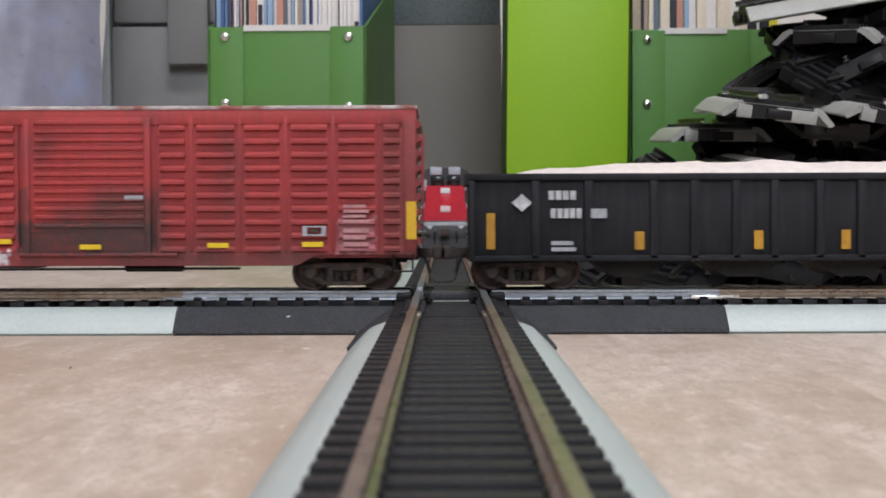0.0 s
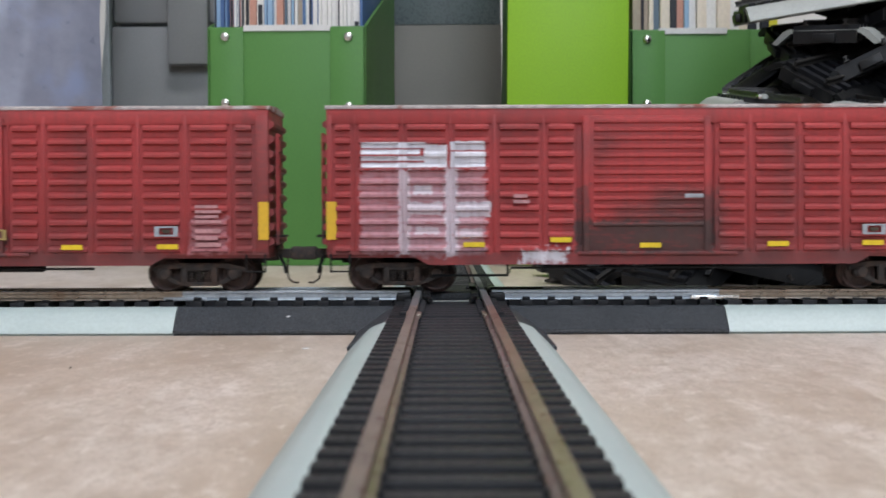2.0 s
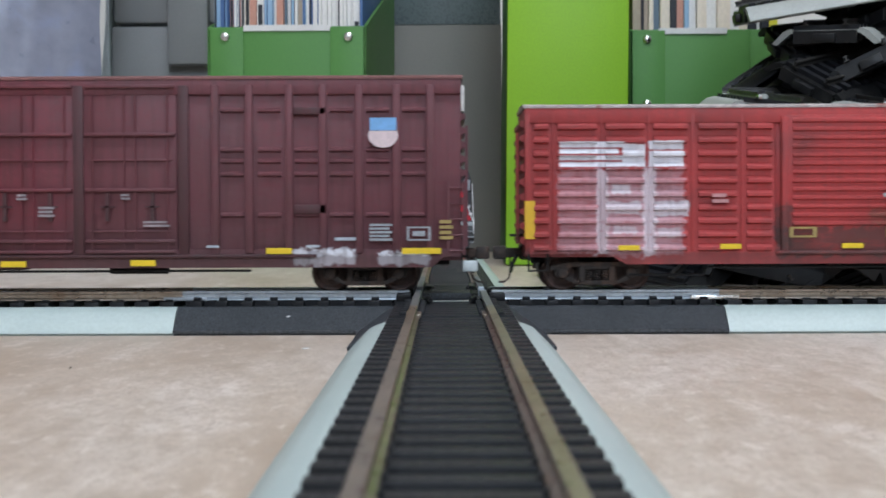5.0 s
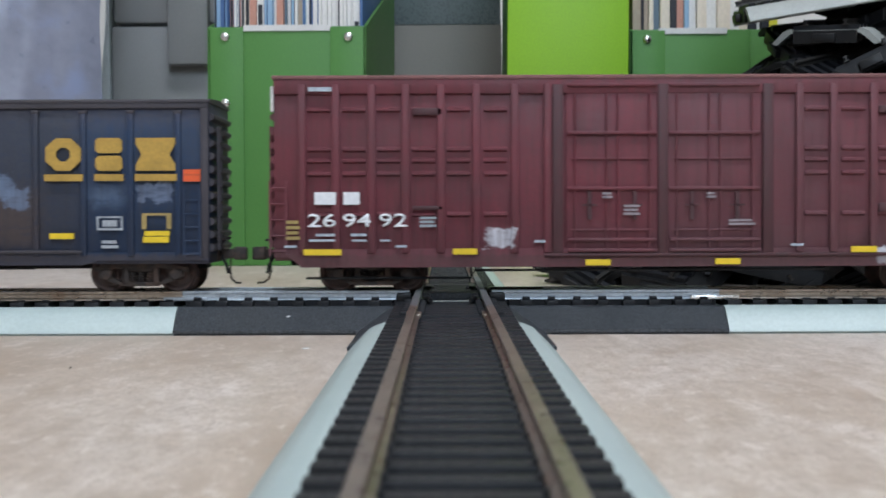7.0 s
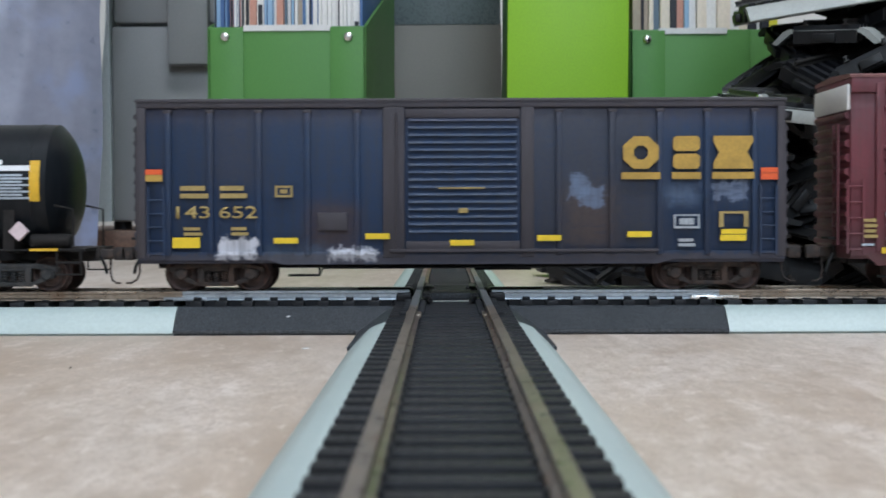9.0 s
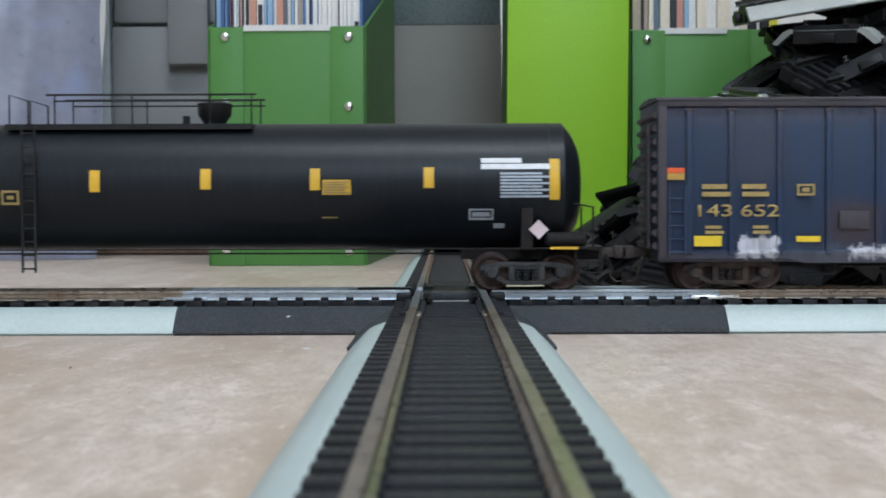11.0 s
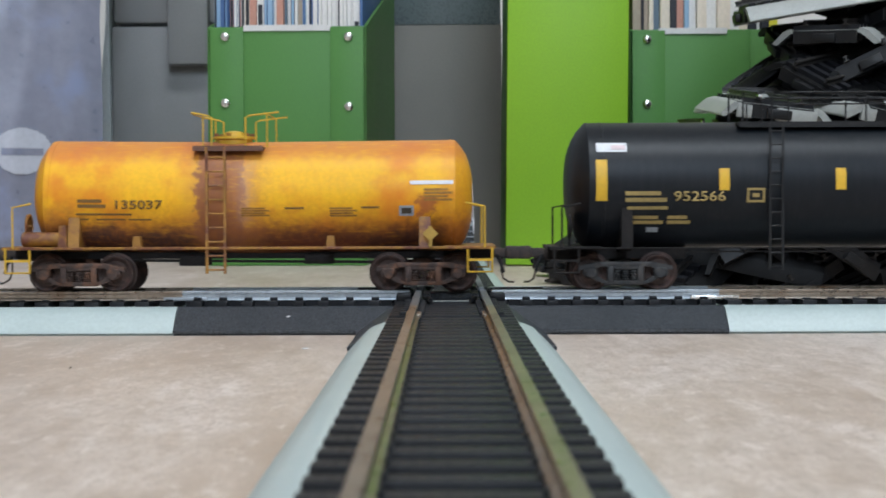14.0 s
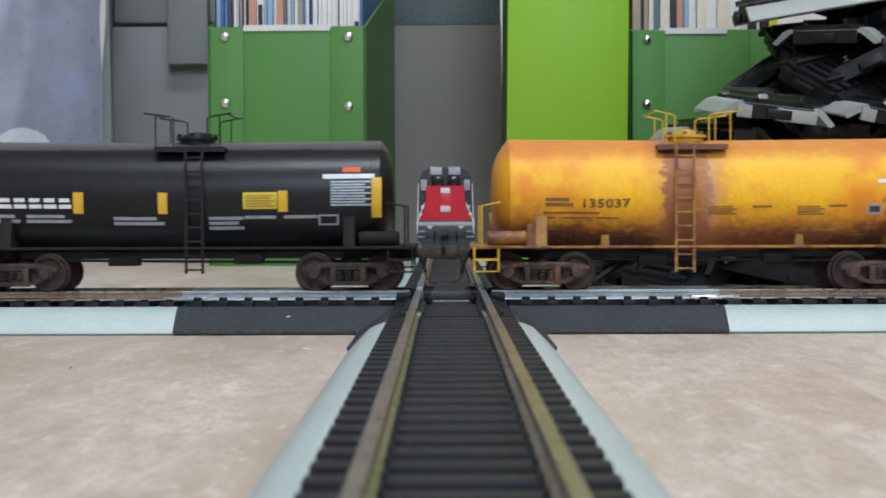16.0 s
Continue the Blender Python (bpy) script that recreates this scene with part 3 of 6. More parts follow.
# the ones that lie on the outside: a few pale, the rest black and tumbled
spots += [(0, 189, 262, 126, 5, -9, -3), (0, 224, 285, 116, 6, -6, -2), (0, 192, 288, 112, 2, -7, 62), (4, 172, 294, 103, -15, -33, 4), (4, 176, 318, 92, -20, -24, 30), (3, 222, 300, 138, 4, -8, -4),
          (2, 133.5, 218, 71.5, 6.5, -6, 90), (2, 141, 282, 77, 3, -4, 84), (2, 183, 222, 69, 13, -7, 92),
          (2, 124, 290, 65, 0, -3, 91), (2, 156, 262, 75.5, -6, 2, -8), (2, 243, 240, 60, 8, -6, 100),
          (4, 186, 258, 92, 30, -12, 40), (4, 198, 264, 86, -25, 10, 70), (4, 181, 285, 90, 20, -18, 60), (4, 226, 258, 98, 24, -20, 28), (1, 232, 280, 112, 30, -6, 10)]
for k in range(46):
    z = rnd.uniform(2, 120)
    x = heap_edge(z + 10) + (rnd.uniform(44, 95) if z > 48 else rnd.uniform(22, 70)) + (0 if k % 2 else rnd.uniform(0, 80))
    spots.append((4, x, rnd.uniform(305, 345) if z > 48 else rnd.uniform(262, 330), z, rnd.uniform(-70, 70), rnd.uniform(-40, 40), rnd.uniform(0, 180)))
# black pieces under the ones in front, down to the floor
for k in range(26):
    z = rnd.uniform(3, 42)
    x = heap_edge(z + 8) + rnd.uniform(34, 170)
    spots.append((4, x, rnd.uniform(238, 268), z, rnd.uniform(-35, 35), rnd.uniform(-22, 22), rnd.choice((rnd.uniform(60, 120), rnd.uniform(-20, 20)))))
for k in range(13):
    spots.append((4, 74 + k * 13 + rnd.uniform(-5, 5), rnd.uniform(245, 290), rnd.uniform(7, 14), rnd.uniform(-40, 40), rnd.uniform(-22, 22), rnd.uniform(50, 130)))
spots += [(1, 128, 326, 9, 4, -5, 12), (2, 116, 232, 40, -40, -4, 88), (4, 133, 240, 41, -50, -6, 84), (4, 88, 262, 9, -18, -14, 24)]
# unseen upper stack, added to cast shade on the right-hand magazine file
for k in range(9):
    z = 141 + k * 10.5
    for col in range(2):
        x = 137 + max(0, z - 125) * 0.31 + col * rnd.uniform(60, 78)
        spots.append((4, x + 43, rnd.uniform(282, 318) + 40 * col, z, rnd.uniform(-9, 9), rnd.uniform(-6, 6), rnd.uniform(-18, 18)))
first = set()
for k, x, y, z, ra, rb, rc in spots:
    m = pose(x * MM, y * MM, z * MM, ra, rb, rc)
    if k not in first:
        KINDS[k].matrix_basis = m
        first.add(k)
    else:
        copy_thing(KINDS[k], m)
assert len(first) == len(KINDS)

# ---- rolling stock: x along the train, z = 0 on the rail top, the near side at -y ----
RED, MAROON, BLUE = (0.39, 0.041, 0.041), (0.15, 0.026, 0.037), (0.0055, 0.0235, 0.068)
PINK, CHALK, GRIME = (0.56, 0.37, 0.42), (0.72, 0.72, 0.78), (0.06, 0.034, 0.032)
WHEELS = []


def wheelset_mesh():
    g = Geo().cyl("y", (0, 0, 0), 1.0, 23.0, 10)
    for s in (-1, 1):
        g.lathe([(s * 6.9, 2.2), (s * 6.9, 5.4), (s * 7.4, 5.55), (s * 7.7, 4.95), (s * 9.6, 4.8), (s * 9.75, 4.5), (s * 9.5, 3.9), (s * 9.15, 3.5), (s * 9.25, 1.9), (s * 9.8, 1.6), (s * 9.9, 0.5)], "y", (0, 0, 0), 36)
        for k in range(5):
            a = 2 * math.pi * k / 5
            g.cyl("y", (2.7 * math.cos(a), s * 9.2, 2.7 * math.sin(a)), 0.38, 0.5, 8)
    return g.mesh("wheelset", M_WHEEL)


def truck_mesh(mat_, heavy=0.0):
    g = Geo()
    for s in (-1, 1):
        y0, y1 = s * 11.2, s * 13.0
        g.box(-7.5, 7.5, y0, y1, 6.3, 7.7 + heavy, 0.3)
        for e in (-1, 1):
            g.prism([(e * 7.0, 6.2), (e * 12.6, 5.4), (e * 12.6, 6.6), (e * 7.0, 7.7)], "y", y0, y1)
            g.prism([(e * 4.2, 1.9), (e * 6.0, 1.9), (e * 11.4, 4.2), (e * 11.4, 5.5), (e * 10.2, 5.5)], "y", y0, y1)
            g.box(e * 3.2, e * 4.9, y0, y1, 2.0, 7.0, 0.25)
            g.box(e * 7.6, e * 11.2, s * 10.9, s * 13.5, 3.6, 6.1, 0.5)
            g.cyl("y", (e * 9.3, s * 13.5, 4.8), 1.5, 0.9, 14, 0.2)
        g.box(-5.2, 5.2, y0, y1, 1.5, 2.7, 0.3)
        for x in (-2.2, 0, 2.2):
            for k in range(4):
                g.lathe([(-0.32, 0.7), (0, 1.05), (0.32, 0.7)], "z", (x, s * 12.3, 3.0 + k * 0.68), 10)
        g.box(-3.2, 3.2, s * 11.0, s * 12.9, 5.6, 6.6, 0.2)
    g.box(-2.8, 2.8, -11.5, 11.5, 5.2, 7.4, 0.3).cyl("z", (0, 0, 7.9), 3.0, 1.4, 14)
    for e in (-1, 1):
        g.box(e * 4.0, e * 4.9, -9.5, 9.5, 3.8, 5.0)
    return g.mesh("truck", mat_)


WHEELSET = wheelset_mesh()
M_TRUCKBROWN = material("rust_brown_truck", (0.06, 0.038, 0.032), 0.7, grain=1500, amount=0.4, broad=250, broad_amount=0.3, bump=0.4, stain=(0.15, 0.07, 0.04), stain_cut=(0.42, 0.7))
M_TRUCKGREY = material("dull_grey_truck", (0.03, 0.031, 0.033), 0.65, grain=1500, amount=0.4, broad=250, broad_amount=0.3, bump=0.4, stain=(0.06, 0.052, 0.048), stain_cut=(0.45, 0.75))
TRUCK, TRUCK_BROWN, TRUCK_GREY = truck_mesh(M_TRUCK), truck_mesh(M_TRUCKBROWN), truck_mesh(M_TRUCKGREY)


def running_gear(car, trucks, ends, mesh=None, pins=True):
    """Two trucks with two wheelsets each, and a coupler at each end."""
    for x in trucks:
        tr = part("truck", mesh or TRUCK, None, car, "cast four-wheel truck with springs", at=(x, 0, 0))
        for e in (-9.25, 9.25):
            w = part("wheelset", WHEELSET, None, tr, "rust-tinted wheels on an axle", at=(e, 0, 4.8))
            WHEELS.append((w, e))
    for x in ends:
        s = 1 if x > 0 else -1
        g = Geo().box(x - s * 6, x + s * 4.6, -1.6, 1.6, 8.6, 11.2, 0.3).box(x - s * 7, x + s * 0.5, -3.4, 3.4, 8.0, 12.0, 0.3)
        g.box(x + s * 4.2, x + s * 8.0, -2.6, 0.2, 8.2, 11.8, 0.6).box(x + s * 4.2, x + s * 6.2, -0.2, 2.4, 8.2, 11.8, 0.5)
        cp = part("coupler", g, M_TRUCK, car, "dark knuckle coupler")
        if pins:
            part("trip_pin", Geo().tube([(x + s * 3.2, 0, 8.6), (x + s * 3.0, -0.3, 5.0), (x + s * 3.6, -1.2, 2.8), (x + s * 5.0, -2.2, 1.9), (x + s * 6.4, -2.8, 1.9)], 0.3), M_TRUCK, cp, "bent wire trip pin")
        part("air_hose", Geo().tube([(x + s * 1.5, -5.5, 9.5), (x + s * 2.8, -6.0, 7.0), (x + s * 3.4, -6.0, 4.6)], 0.5), M_BLACK, car, "small black air hose")


def plate(name, car, x0, x1, z0, z1, y, mat_, label="", thick=0.22):
    return part(name, Geo().box(x0, x1, y - thick, y + 0.15, z0, z1), mat_, car, label)


def bars(name, car, x0, x1, z0, z1, y, mat_, rows, label="", gaps=()):
    """Writing too small to read, as plain bars."""
    h = (z1 - z0) / (rows * 1.6 - 0.6)
    for r in range(rows):
        z = z0 + r * h * 1.6
        plate(name, car, x0, x1 - (0.12 * (x1 - x0) if r % 2 else 0), z, z + h, y, mat_, label)


def lettering(name, text, car, x0, z0, width, height, y, mat_, label):
    """Raised characters that fill the given width and height."""
    cu = bpy.data.curves.new(name, "FONT")
    cu.body, cu.size, cu.resolution_u, cu.offset = text, 1.0, 3, 0.012
    ob = bpy.data.objects.new(name, cu)
    me = bpy.data.meshes.new_from_object(ob)
    bpy.data.objects.remove(ob)
    xs, ys = [q.co.x for q in me.vertices], [q.co.y for q in me.vertices]
    kx, kz = width / (max(xs) - min(xs)), height / (max(ys) - min(ys))
    bm = bmesh.new()
    bm.from_mesh(me)
    lo_x, lo_y = min(xs), min(ys)
    for q in bm.verts:
        q.co = Vector(((x0 + (q.co.x - lo_x) * kx) * MM, y * MM, (z0 + (q.co.y - lo_y) * kz) * MM))
    r = bmesh.ops.extrude_face_region(bm, geom=bm.faces[:])
    for q in r["geom"]:
        if isinstance(q, bmesh.types.BMVert):
            q.co.y -= 0.25 * MM
    bmesh.ops.recalc_face_normals(bm, faces=bm.faces[:])
    bm.to_mesh(me)
    bm.free()
    me.materials.clear()
    me.materials.append(mat_)
    return part(name, me, None, car, label)


def ladder(car, x0, x1, z0, z1, y, mat_, pitch=3.4, name="ladder", r=0.32):
    g = Geo()
    for x in (x0, x1):
        g.box(x - r * 1.3, x + r * 1.3, y - r, y + r, z0, z1)
    z = z0 + 1.0
    while z < z1:
        g.tube([(x0, y, z), (x1, y, z)], r, 6)
        z += pitch
    return part(name, g, mat_, car)


def end_wall(car, x, W, z0, z1, paint, rows):
    """Horizontal pressed ribs on an end."""
    s = 1 if x > 0 else -1
    for k in range(rows):
        z = z0 + (k + 0.5) * (z1 - z0) / rows
        h = (z1 - z0) / rows * 0.34
        part("end_rib", Geo().prism([(x - s * 0.1, z - h), (x + s * 1.2, z - h * .4), (x + s * 1.2, z + h * .4), (x - s * 0.1, z + h)], "y", -W + 2.2, W - 2.2), paint, car)
    ladder(car, 0, 4.6, z0 + 1, z1 - 4, 0, paint, 4.0, "end_ladder").matrix_basis = Matrix.Translation(((x + s * 1.6) * MM, (-W + 7.5) * MM, 0)) @ Matrix.Rotation(radians(90), 4, "Z")


def shell(car, half, W, z_sill, z_roof, z_mid, belly, paint, roof_mat, roof_round=0.6, sill_mat=None, chord=None):
    """Walls, roof, belly sill and floor of a boxcar; belly: where the deeper sill begins and ends."""
    part("body", Geo().box(-half, half, -W + 1.0, W - 1.0, z_sill - 1.5, z_roof - 0.9, 0.3), paint, car)
    roof = Geo().prism([(-W - 0.15, z_roof - 1.0), (W + 0.15, z_roof - 1.0), (W + 0.15, z_roof - 0.5), (W - roof_round, z_roof), (0, z_roof + 0.7), (-W + roof_round, z_roof), (-W - 0.15, z_roof - 0.5)], "x", -half - 0.4, half + 0.4)
    ro = part("roof", roof, roof_mat, car, "weathered roof with pressed ribs")
    for k in range(13):
        x = -half + (k + 0.5) * 2 * half / 13
        part("roof_rib", Geo().prism([(-W + 4, z_roof + 0.1), (0, z_roof + 0.65), (W - 4, z_roof + 0.1), (W - 4, z_roof + 0.2), (0, z_roof + 0.9), (-W + 4, z_roof + 0.2)], "x", x - 1.0, x + 1.0), roof_mat, ro)
    b0, b1, sl = belly
    out = [(-half, z_sill - 0.6), (b0 - sl, z_sill - 0.6), (b0, z_mid), (b1, z_mid), (b1 + sl, z_sill - 0.6), (half, z_sill - 0.6), (half, z_sill + 1.6), (-half, z_sill + 1.6)]
    for s in (-1, 1):
        part("side_sill", Geo().prism(out, "y", s * (W - 0.2), s * (W - 1.4)), sill_mat or paint, car, "deep side sill")
        part("top_chord", Geo().box(-half, half, s * (W - 1.1), s * (W - 0.05), z_roof - (2.6 if chord else 5.0), z_roof - 1.0, 0.2), chord or paint, car)
    part("underframe", Geo().box(-half + 3, half - 3, -4, 4, z_sill - 3.2, z_sill - 1.2).box(b0, b1, -9, 9, z_mid + 0.6, z_mid + 2.2).cyl("x", (12, 5, z_mid + 0.5), 3.0, 16, 12).box(-28, -16, -9, -3, z_mid - 0.8, z_mid + 1.8, 0.4), M_UNDER, car, "black underframe with brake gear")
    part("brake_rod", Geo().tube([(b0 + 1, -W + 4, z_mid - 3.0), (-38 if half < 95 else -50, -W + 4, z_mid - 3.0), (-37 if half < 95 else -49, -W + 4, z_mid - 1.0), (half * 0.45, -W + 4, z_mid - 0.9)], 0.35), M_BLACK, car, "thin bent brake rod")
    part("hanger", Geo().tube([(-38 if half < 95 else -50, -W + 4, z_mid - 3.0), (-38 if half < 95 else -50, -W + 4, z_mid + 1.0)], 0.3), M_BLACK, car)


def post(car, x0, x1, W, z0, z1, paint, proud=0.0):
    for s in (-1, 1):
        part("side_post", Geo().box(x0, x1, s * (W - 1.1), s * (W + proud), z0, z1, 0.2), paint, car)


# -- two red ribbed boxcars --


def red_boxcar(variant, paint):
    car = thing("boxcar", "weathered red ribbed boxcar with white faded lettering" + (" and a sooty door" if variant == "a" else " and yellow door marks"), "boxcar", "freight cars")
    W, half = 18.0, 86.2
    zs, zr, zm = 10.6, 49.7, 7.2
    shell(car, half, W, zs, zr, zm, (-59.2, 54.5, 5.0), paint, M_ROOFPALE)
    panels = [(-83.8, -79.9), (-77.5, -67.1), (-64.7, -54.5), (-52.0, -43.1), (-40.1, -29.9), (-27.2, -20.6),
              (18.2, 24.8), (27.9, 38.0), (40.7, 50.0), (53.0, 62.6), (65.6, 75.2), (77.6, 81.8)]
    for s in (-1, 1):
        for x0, x1 in panels:
            pn = part("side_panel", Geo().box(x0 - 1.0, x1 + 1.0, s * (W - 1.1), s * (W - 0.55), zs + 0.9, zr - 5.0), paint, car)
            for k in range(10):
                z = 11.6 + k * 3.58
                y0, y1 = s * (W - 0.56), s * (W + 0.7)
                part("pressed_rib", Geo().prism([(y0, z - 0.95), (y1, z - 0.6), (y1, z + 0.1), (y0, z + 1.15)], "x", x0, x1), paint, pn)
    edges = [-half] + [v for p in panels[:6] for v in p] + [-18.5]
    for a, b in zip(edges[::2], edges[1::2]):
        post(car, a + (0 if a == -half else 1.0), b - 1.0, W, zs, zr - 2.5, paint)
    edges = [15.8] + [v for p in panels[6:] for v in p] + [half]
    for a, b in zip(edges[::2], edges[1::2]):
        post(car, a + 1.0, b - (0 if b == half else 1.0), W, zs, zr - 2.5, paint)
    # sliding door with closely pressed ribs
    d0, d1 = -18.2, 15.8
    for s in (-1, 1):
        dr = part("door", Geo().box(d0, d1, s * (W - 1.1), s * (W + 0.3), 10.5, zr - 3.0, 0.3), paint, car, "ribbed sliding door, dark and sooty below" if variant == "a" else "ribbed sliding door with yellow marks")
        for k in range(13):
            z = 17.9 + k * 2.28
            part("door_rib", Geo().prism([(s * (W + 0.25), z - 0.75), (s * (W + 0.95), z - 0.3), (s * (W + 0.95), z + 0.3), (s * (W + 0.25), z + 0.75)], "x", d0 + 3.0, d1 - 2.0), paint, dr)
        for x in (d0 + 0.9, d1 - 0.9):
            part("door_post", Geo().box(x - 0.8, x + 0.8, s * (W + 0.2), s * (W + 0.9), 10.5, zr - 3.4, 0.2), paint, dr)
        part("door_rail", Geo().box(-19.4, 22.7, s * (W - 0.3), s * (W + 0.9), 9.8, 10.7, 0.2), paint, car)
        part("door_latch", Geo().box(d1 - 7, d1 - 2, s * (W + 0.3), s * (W + 1.1), 24.8, 25.9, 0.2), M_GREYDECAL, dr, "pale worn latch bar")
    y = -W - 0.06
    for s in (-1, 1):
        plate("reflector", car, s * (half - 1.3) - 1.35, s * (half - 1.3) + 1.35, 14.0, 24.1, -W - 0.1, M_YELLOW, "tall yellow reflector strip")
    for px, pz in ((-47.1, 12.6), (-24.0, 13.8), (-0.3, 12.3), (33.6, 12.6), (58.7, 12.8)) if variant == "a" else (
            (-58.7, 11.6), (-31.7, 11.9), (0.6, 12.0), (34.1, 12.2), (59.5, 12.3)):
        plate("reflector", car, px - 2.8, px + 2.8, pz - 0.65, pz + 0.65, -W - 0.95, M_LEMON, "small yellow reflector", 0.25)
    if variant == "b":
        for x in (-12.5, 13.1):
            for q in ((x - 3.6, x + 3.6, 0.9, 1.4), (x - 3.6, x + 3.6, -1.4, -0.9), (x - 3.6, x - 2.6, -0.9, 0.9), (x + 2.6, x + 3.6, -0.9, 0.9)):
                plate("door_mark", car, q[0], q[1], 15.6 + q[2], 15.6 + q[3], -W - 0.95, M_OCHRE, "ochre outlined door mark")
    # small stencils
    x0, x1 = 56.0, 62.2
    for q in ((x0, x1, 17.3, 17.7), (x0, x1, 15.0, 15.5), (x0, x0 + 1.2, 15.5, 17.3), (x1 - 1.2, x1, 15.5, 17.3), (x0 + 2, x1 - 2, 15.9, 16.8)):
        plate("stencil", car, *q, -W - 0.72, M_DARKDECAL if q[0] == x0 + 2 else M_GREYDECAL, "small white stencil")
    bars("stencil", car, 66.8, 73.7, 18.5, 23.3, -W - 0.72, M_FADED, 4, "faded white stencil lines")
    bars("stencil", car, 66.8, 73.7, 12.2, 17.0, -W - 0.72, M_FADED, 3, "faded white stencil lines")
    bars("stencil", car, -36.6, -32.3, 23.5, 25.9, -W - 0.72, M_FADED, 2, "faded white stencil lines")
    for x in (-half, half):
        end_wall(car, x, W, zs + 1, zr - 3, paint, 9)
    for s in (-1, 1):
        part("brake_platform", Geo().box(s * half, s * (half + 3.5), -9, -1, 14.5, 15.1), M_UNDER, car)
        part("corner_step", Geo().tube([(s * (half - 1), -W + 0.5, zs), (s * (half - 1), -W + 0.5, 5.5), (s * (half - 6), -W + 0.5, 5.5), (s * (half - 6), -W + 0.5, zs)], 0.35), M_UNDER, car)
    running_gear(car, (-66.5, 66.8), (-half, half))
    return car


def red_paint(name, sooty):
    marks = [(-77.5, -44.0, 10.1, 32.6, PINK, 0.5, 1.2),
             (-64.4, -44.0, 9.3, 28.1, PINK, 0.4, 1.4), (-67.1, -64.1, 9.8, 32.9, CHALK, 0.5, 0.9), (-54.8, -51.2, 9.3, 32.9, CHALK, 0.55, 0.9),
             (-77.0, -59.9, 38.3, 39.8, CHALK, 0.97, 0.06), (-77.0, -61.4, 36.6, 37.9, CHALK, 0.97, 0.06),
             (-77.0, -59.9, 34.9, 36.1, CHALK, 0.97, 0.06), (-77.0, -59.9, 33.1, 34.4, CHALK, 0.97, 0.06),
             (-60.2, -54.2, 33.1, 39.2, CHALK, 0.95, 0.3), (-53.3, -44.0, 37.7, 40.0, CHALK, 0.97, 0.2), (-53.3, -44.0, 33.1, 37.3, CHALK, 0.95, 0.2),
             (-63.2, -58.1, 25.9, 28.4, CHALK, 0.6, 0.5), (-64.4, -55.4, 20.6, 23.9, CHALK, 0.6, 0.6), (-51.5, -42.5, 20.0, 23.9, CHALK, 0.7, 0.5),
             (-62.9, -56.2, 15.3, 17.3, CHALK, 0.5, 0.6), (-50.9, -44.9, 14.3, 16.8, CHALK, 0.5, 0.6),
             (-90, 90, 6.5, 10.7, GRIME, 0.45, 1.5), (76.5, 90, 8, 47, GRIME, 0.45, 2.5), (65.5, 75.2, 10.4, 19.8, PINK, 0.3, 1.5)]
    if sooty:
        marks += [(-34.7, -22.1, 7.7, 11.4, CHALK, 0.85, 1.6), (-20.1, 17.0, 10.4, 18.8, GRIME, 0.9, 1.2),
                  (0.2, 18.8, 10.7, 27.4, GRIME, 0.75, 2.5), (-10.4, 1.7, 10.7, 23.6, GRIME, 0.6, 2.5), (-20.1, -16.4, 11.6, 28.1, GRIME, 0.6, 1.5)]
    else:
        marks += [(-19.4, 16.7, 9.2, 16.8, GRIME, 0.75, 1.5), (-19.7, -14.9, 11.6, 22.9, GRIME, 0.7, 1.5), (5.4, 11.4, 17.6, 21.8, (0.13, 0.05, 0.035), 0.7, 1.0)]
    return material(name, RED, 0.62, grain=900, amount=0.12, broad=28, broad_amount=0.45, bump=0.15, streak=0.22, wear=(0.12, 0.025, 0.024), patches=marks, stain=(0.2, 0.035, 0.035), stain_cut=(0.48, 0.72))


M_ROOFPALE = material("dusty_roof", (0.42, 0.36, 0.35), 0.8, grain=700, amount=0.25, broad=60, broad_amount=0.4, bump=0.2, stain=(0.25, 0.08, 0.06), stain_cut=(0.5, 0.65))
car_a = red_boxcar("a", red_paint("red_paint_sooty", True))
car_b = red_boxcar("b", red_paint("red_paint_worn", False))

# -- the long maroon double-door boxcar --
M_MAROON = material("maroon_paint", MAROON, 0.6, grain=900, amount=0.12, broad=25, broad_amount=0.35, bump=0.15, streak=0.4, wear=(0.06, 0.02, 0.02), stain=(0.1, 0.03, 0.038), stain_cut=(0.46, 0.72), patches=[
    (-2, 110, 5, 60, (0.115, 0.048, 0.056), 0.45, 4.0), (-105, 105, 5, 17, (0.1, 0.042, 0.05), 0.4, 4.0), (57.7, 74.2, 7.3, 11.6, CHALK, 0.97, 1.1), (80.5, 94.0, 7.3, 10.8, CHALK, 0.97, 1.1),
    (-46.3, -38.3, 12.0, 16.9, CHALK, 0.92, 1.0), (-105, 105, 6.0, 9.8, (0.075, 0.03, 0.03), 0.6, 1.0)])
M_MAROONDARK = material("dark_maroon_frame", (0.072, 0.021, 0.026), 0.6, grain=900, amount=0.15, broad=40, broad_amount=0.4, bump=0.15, streak=0.3)


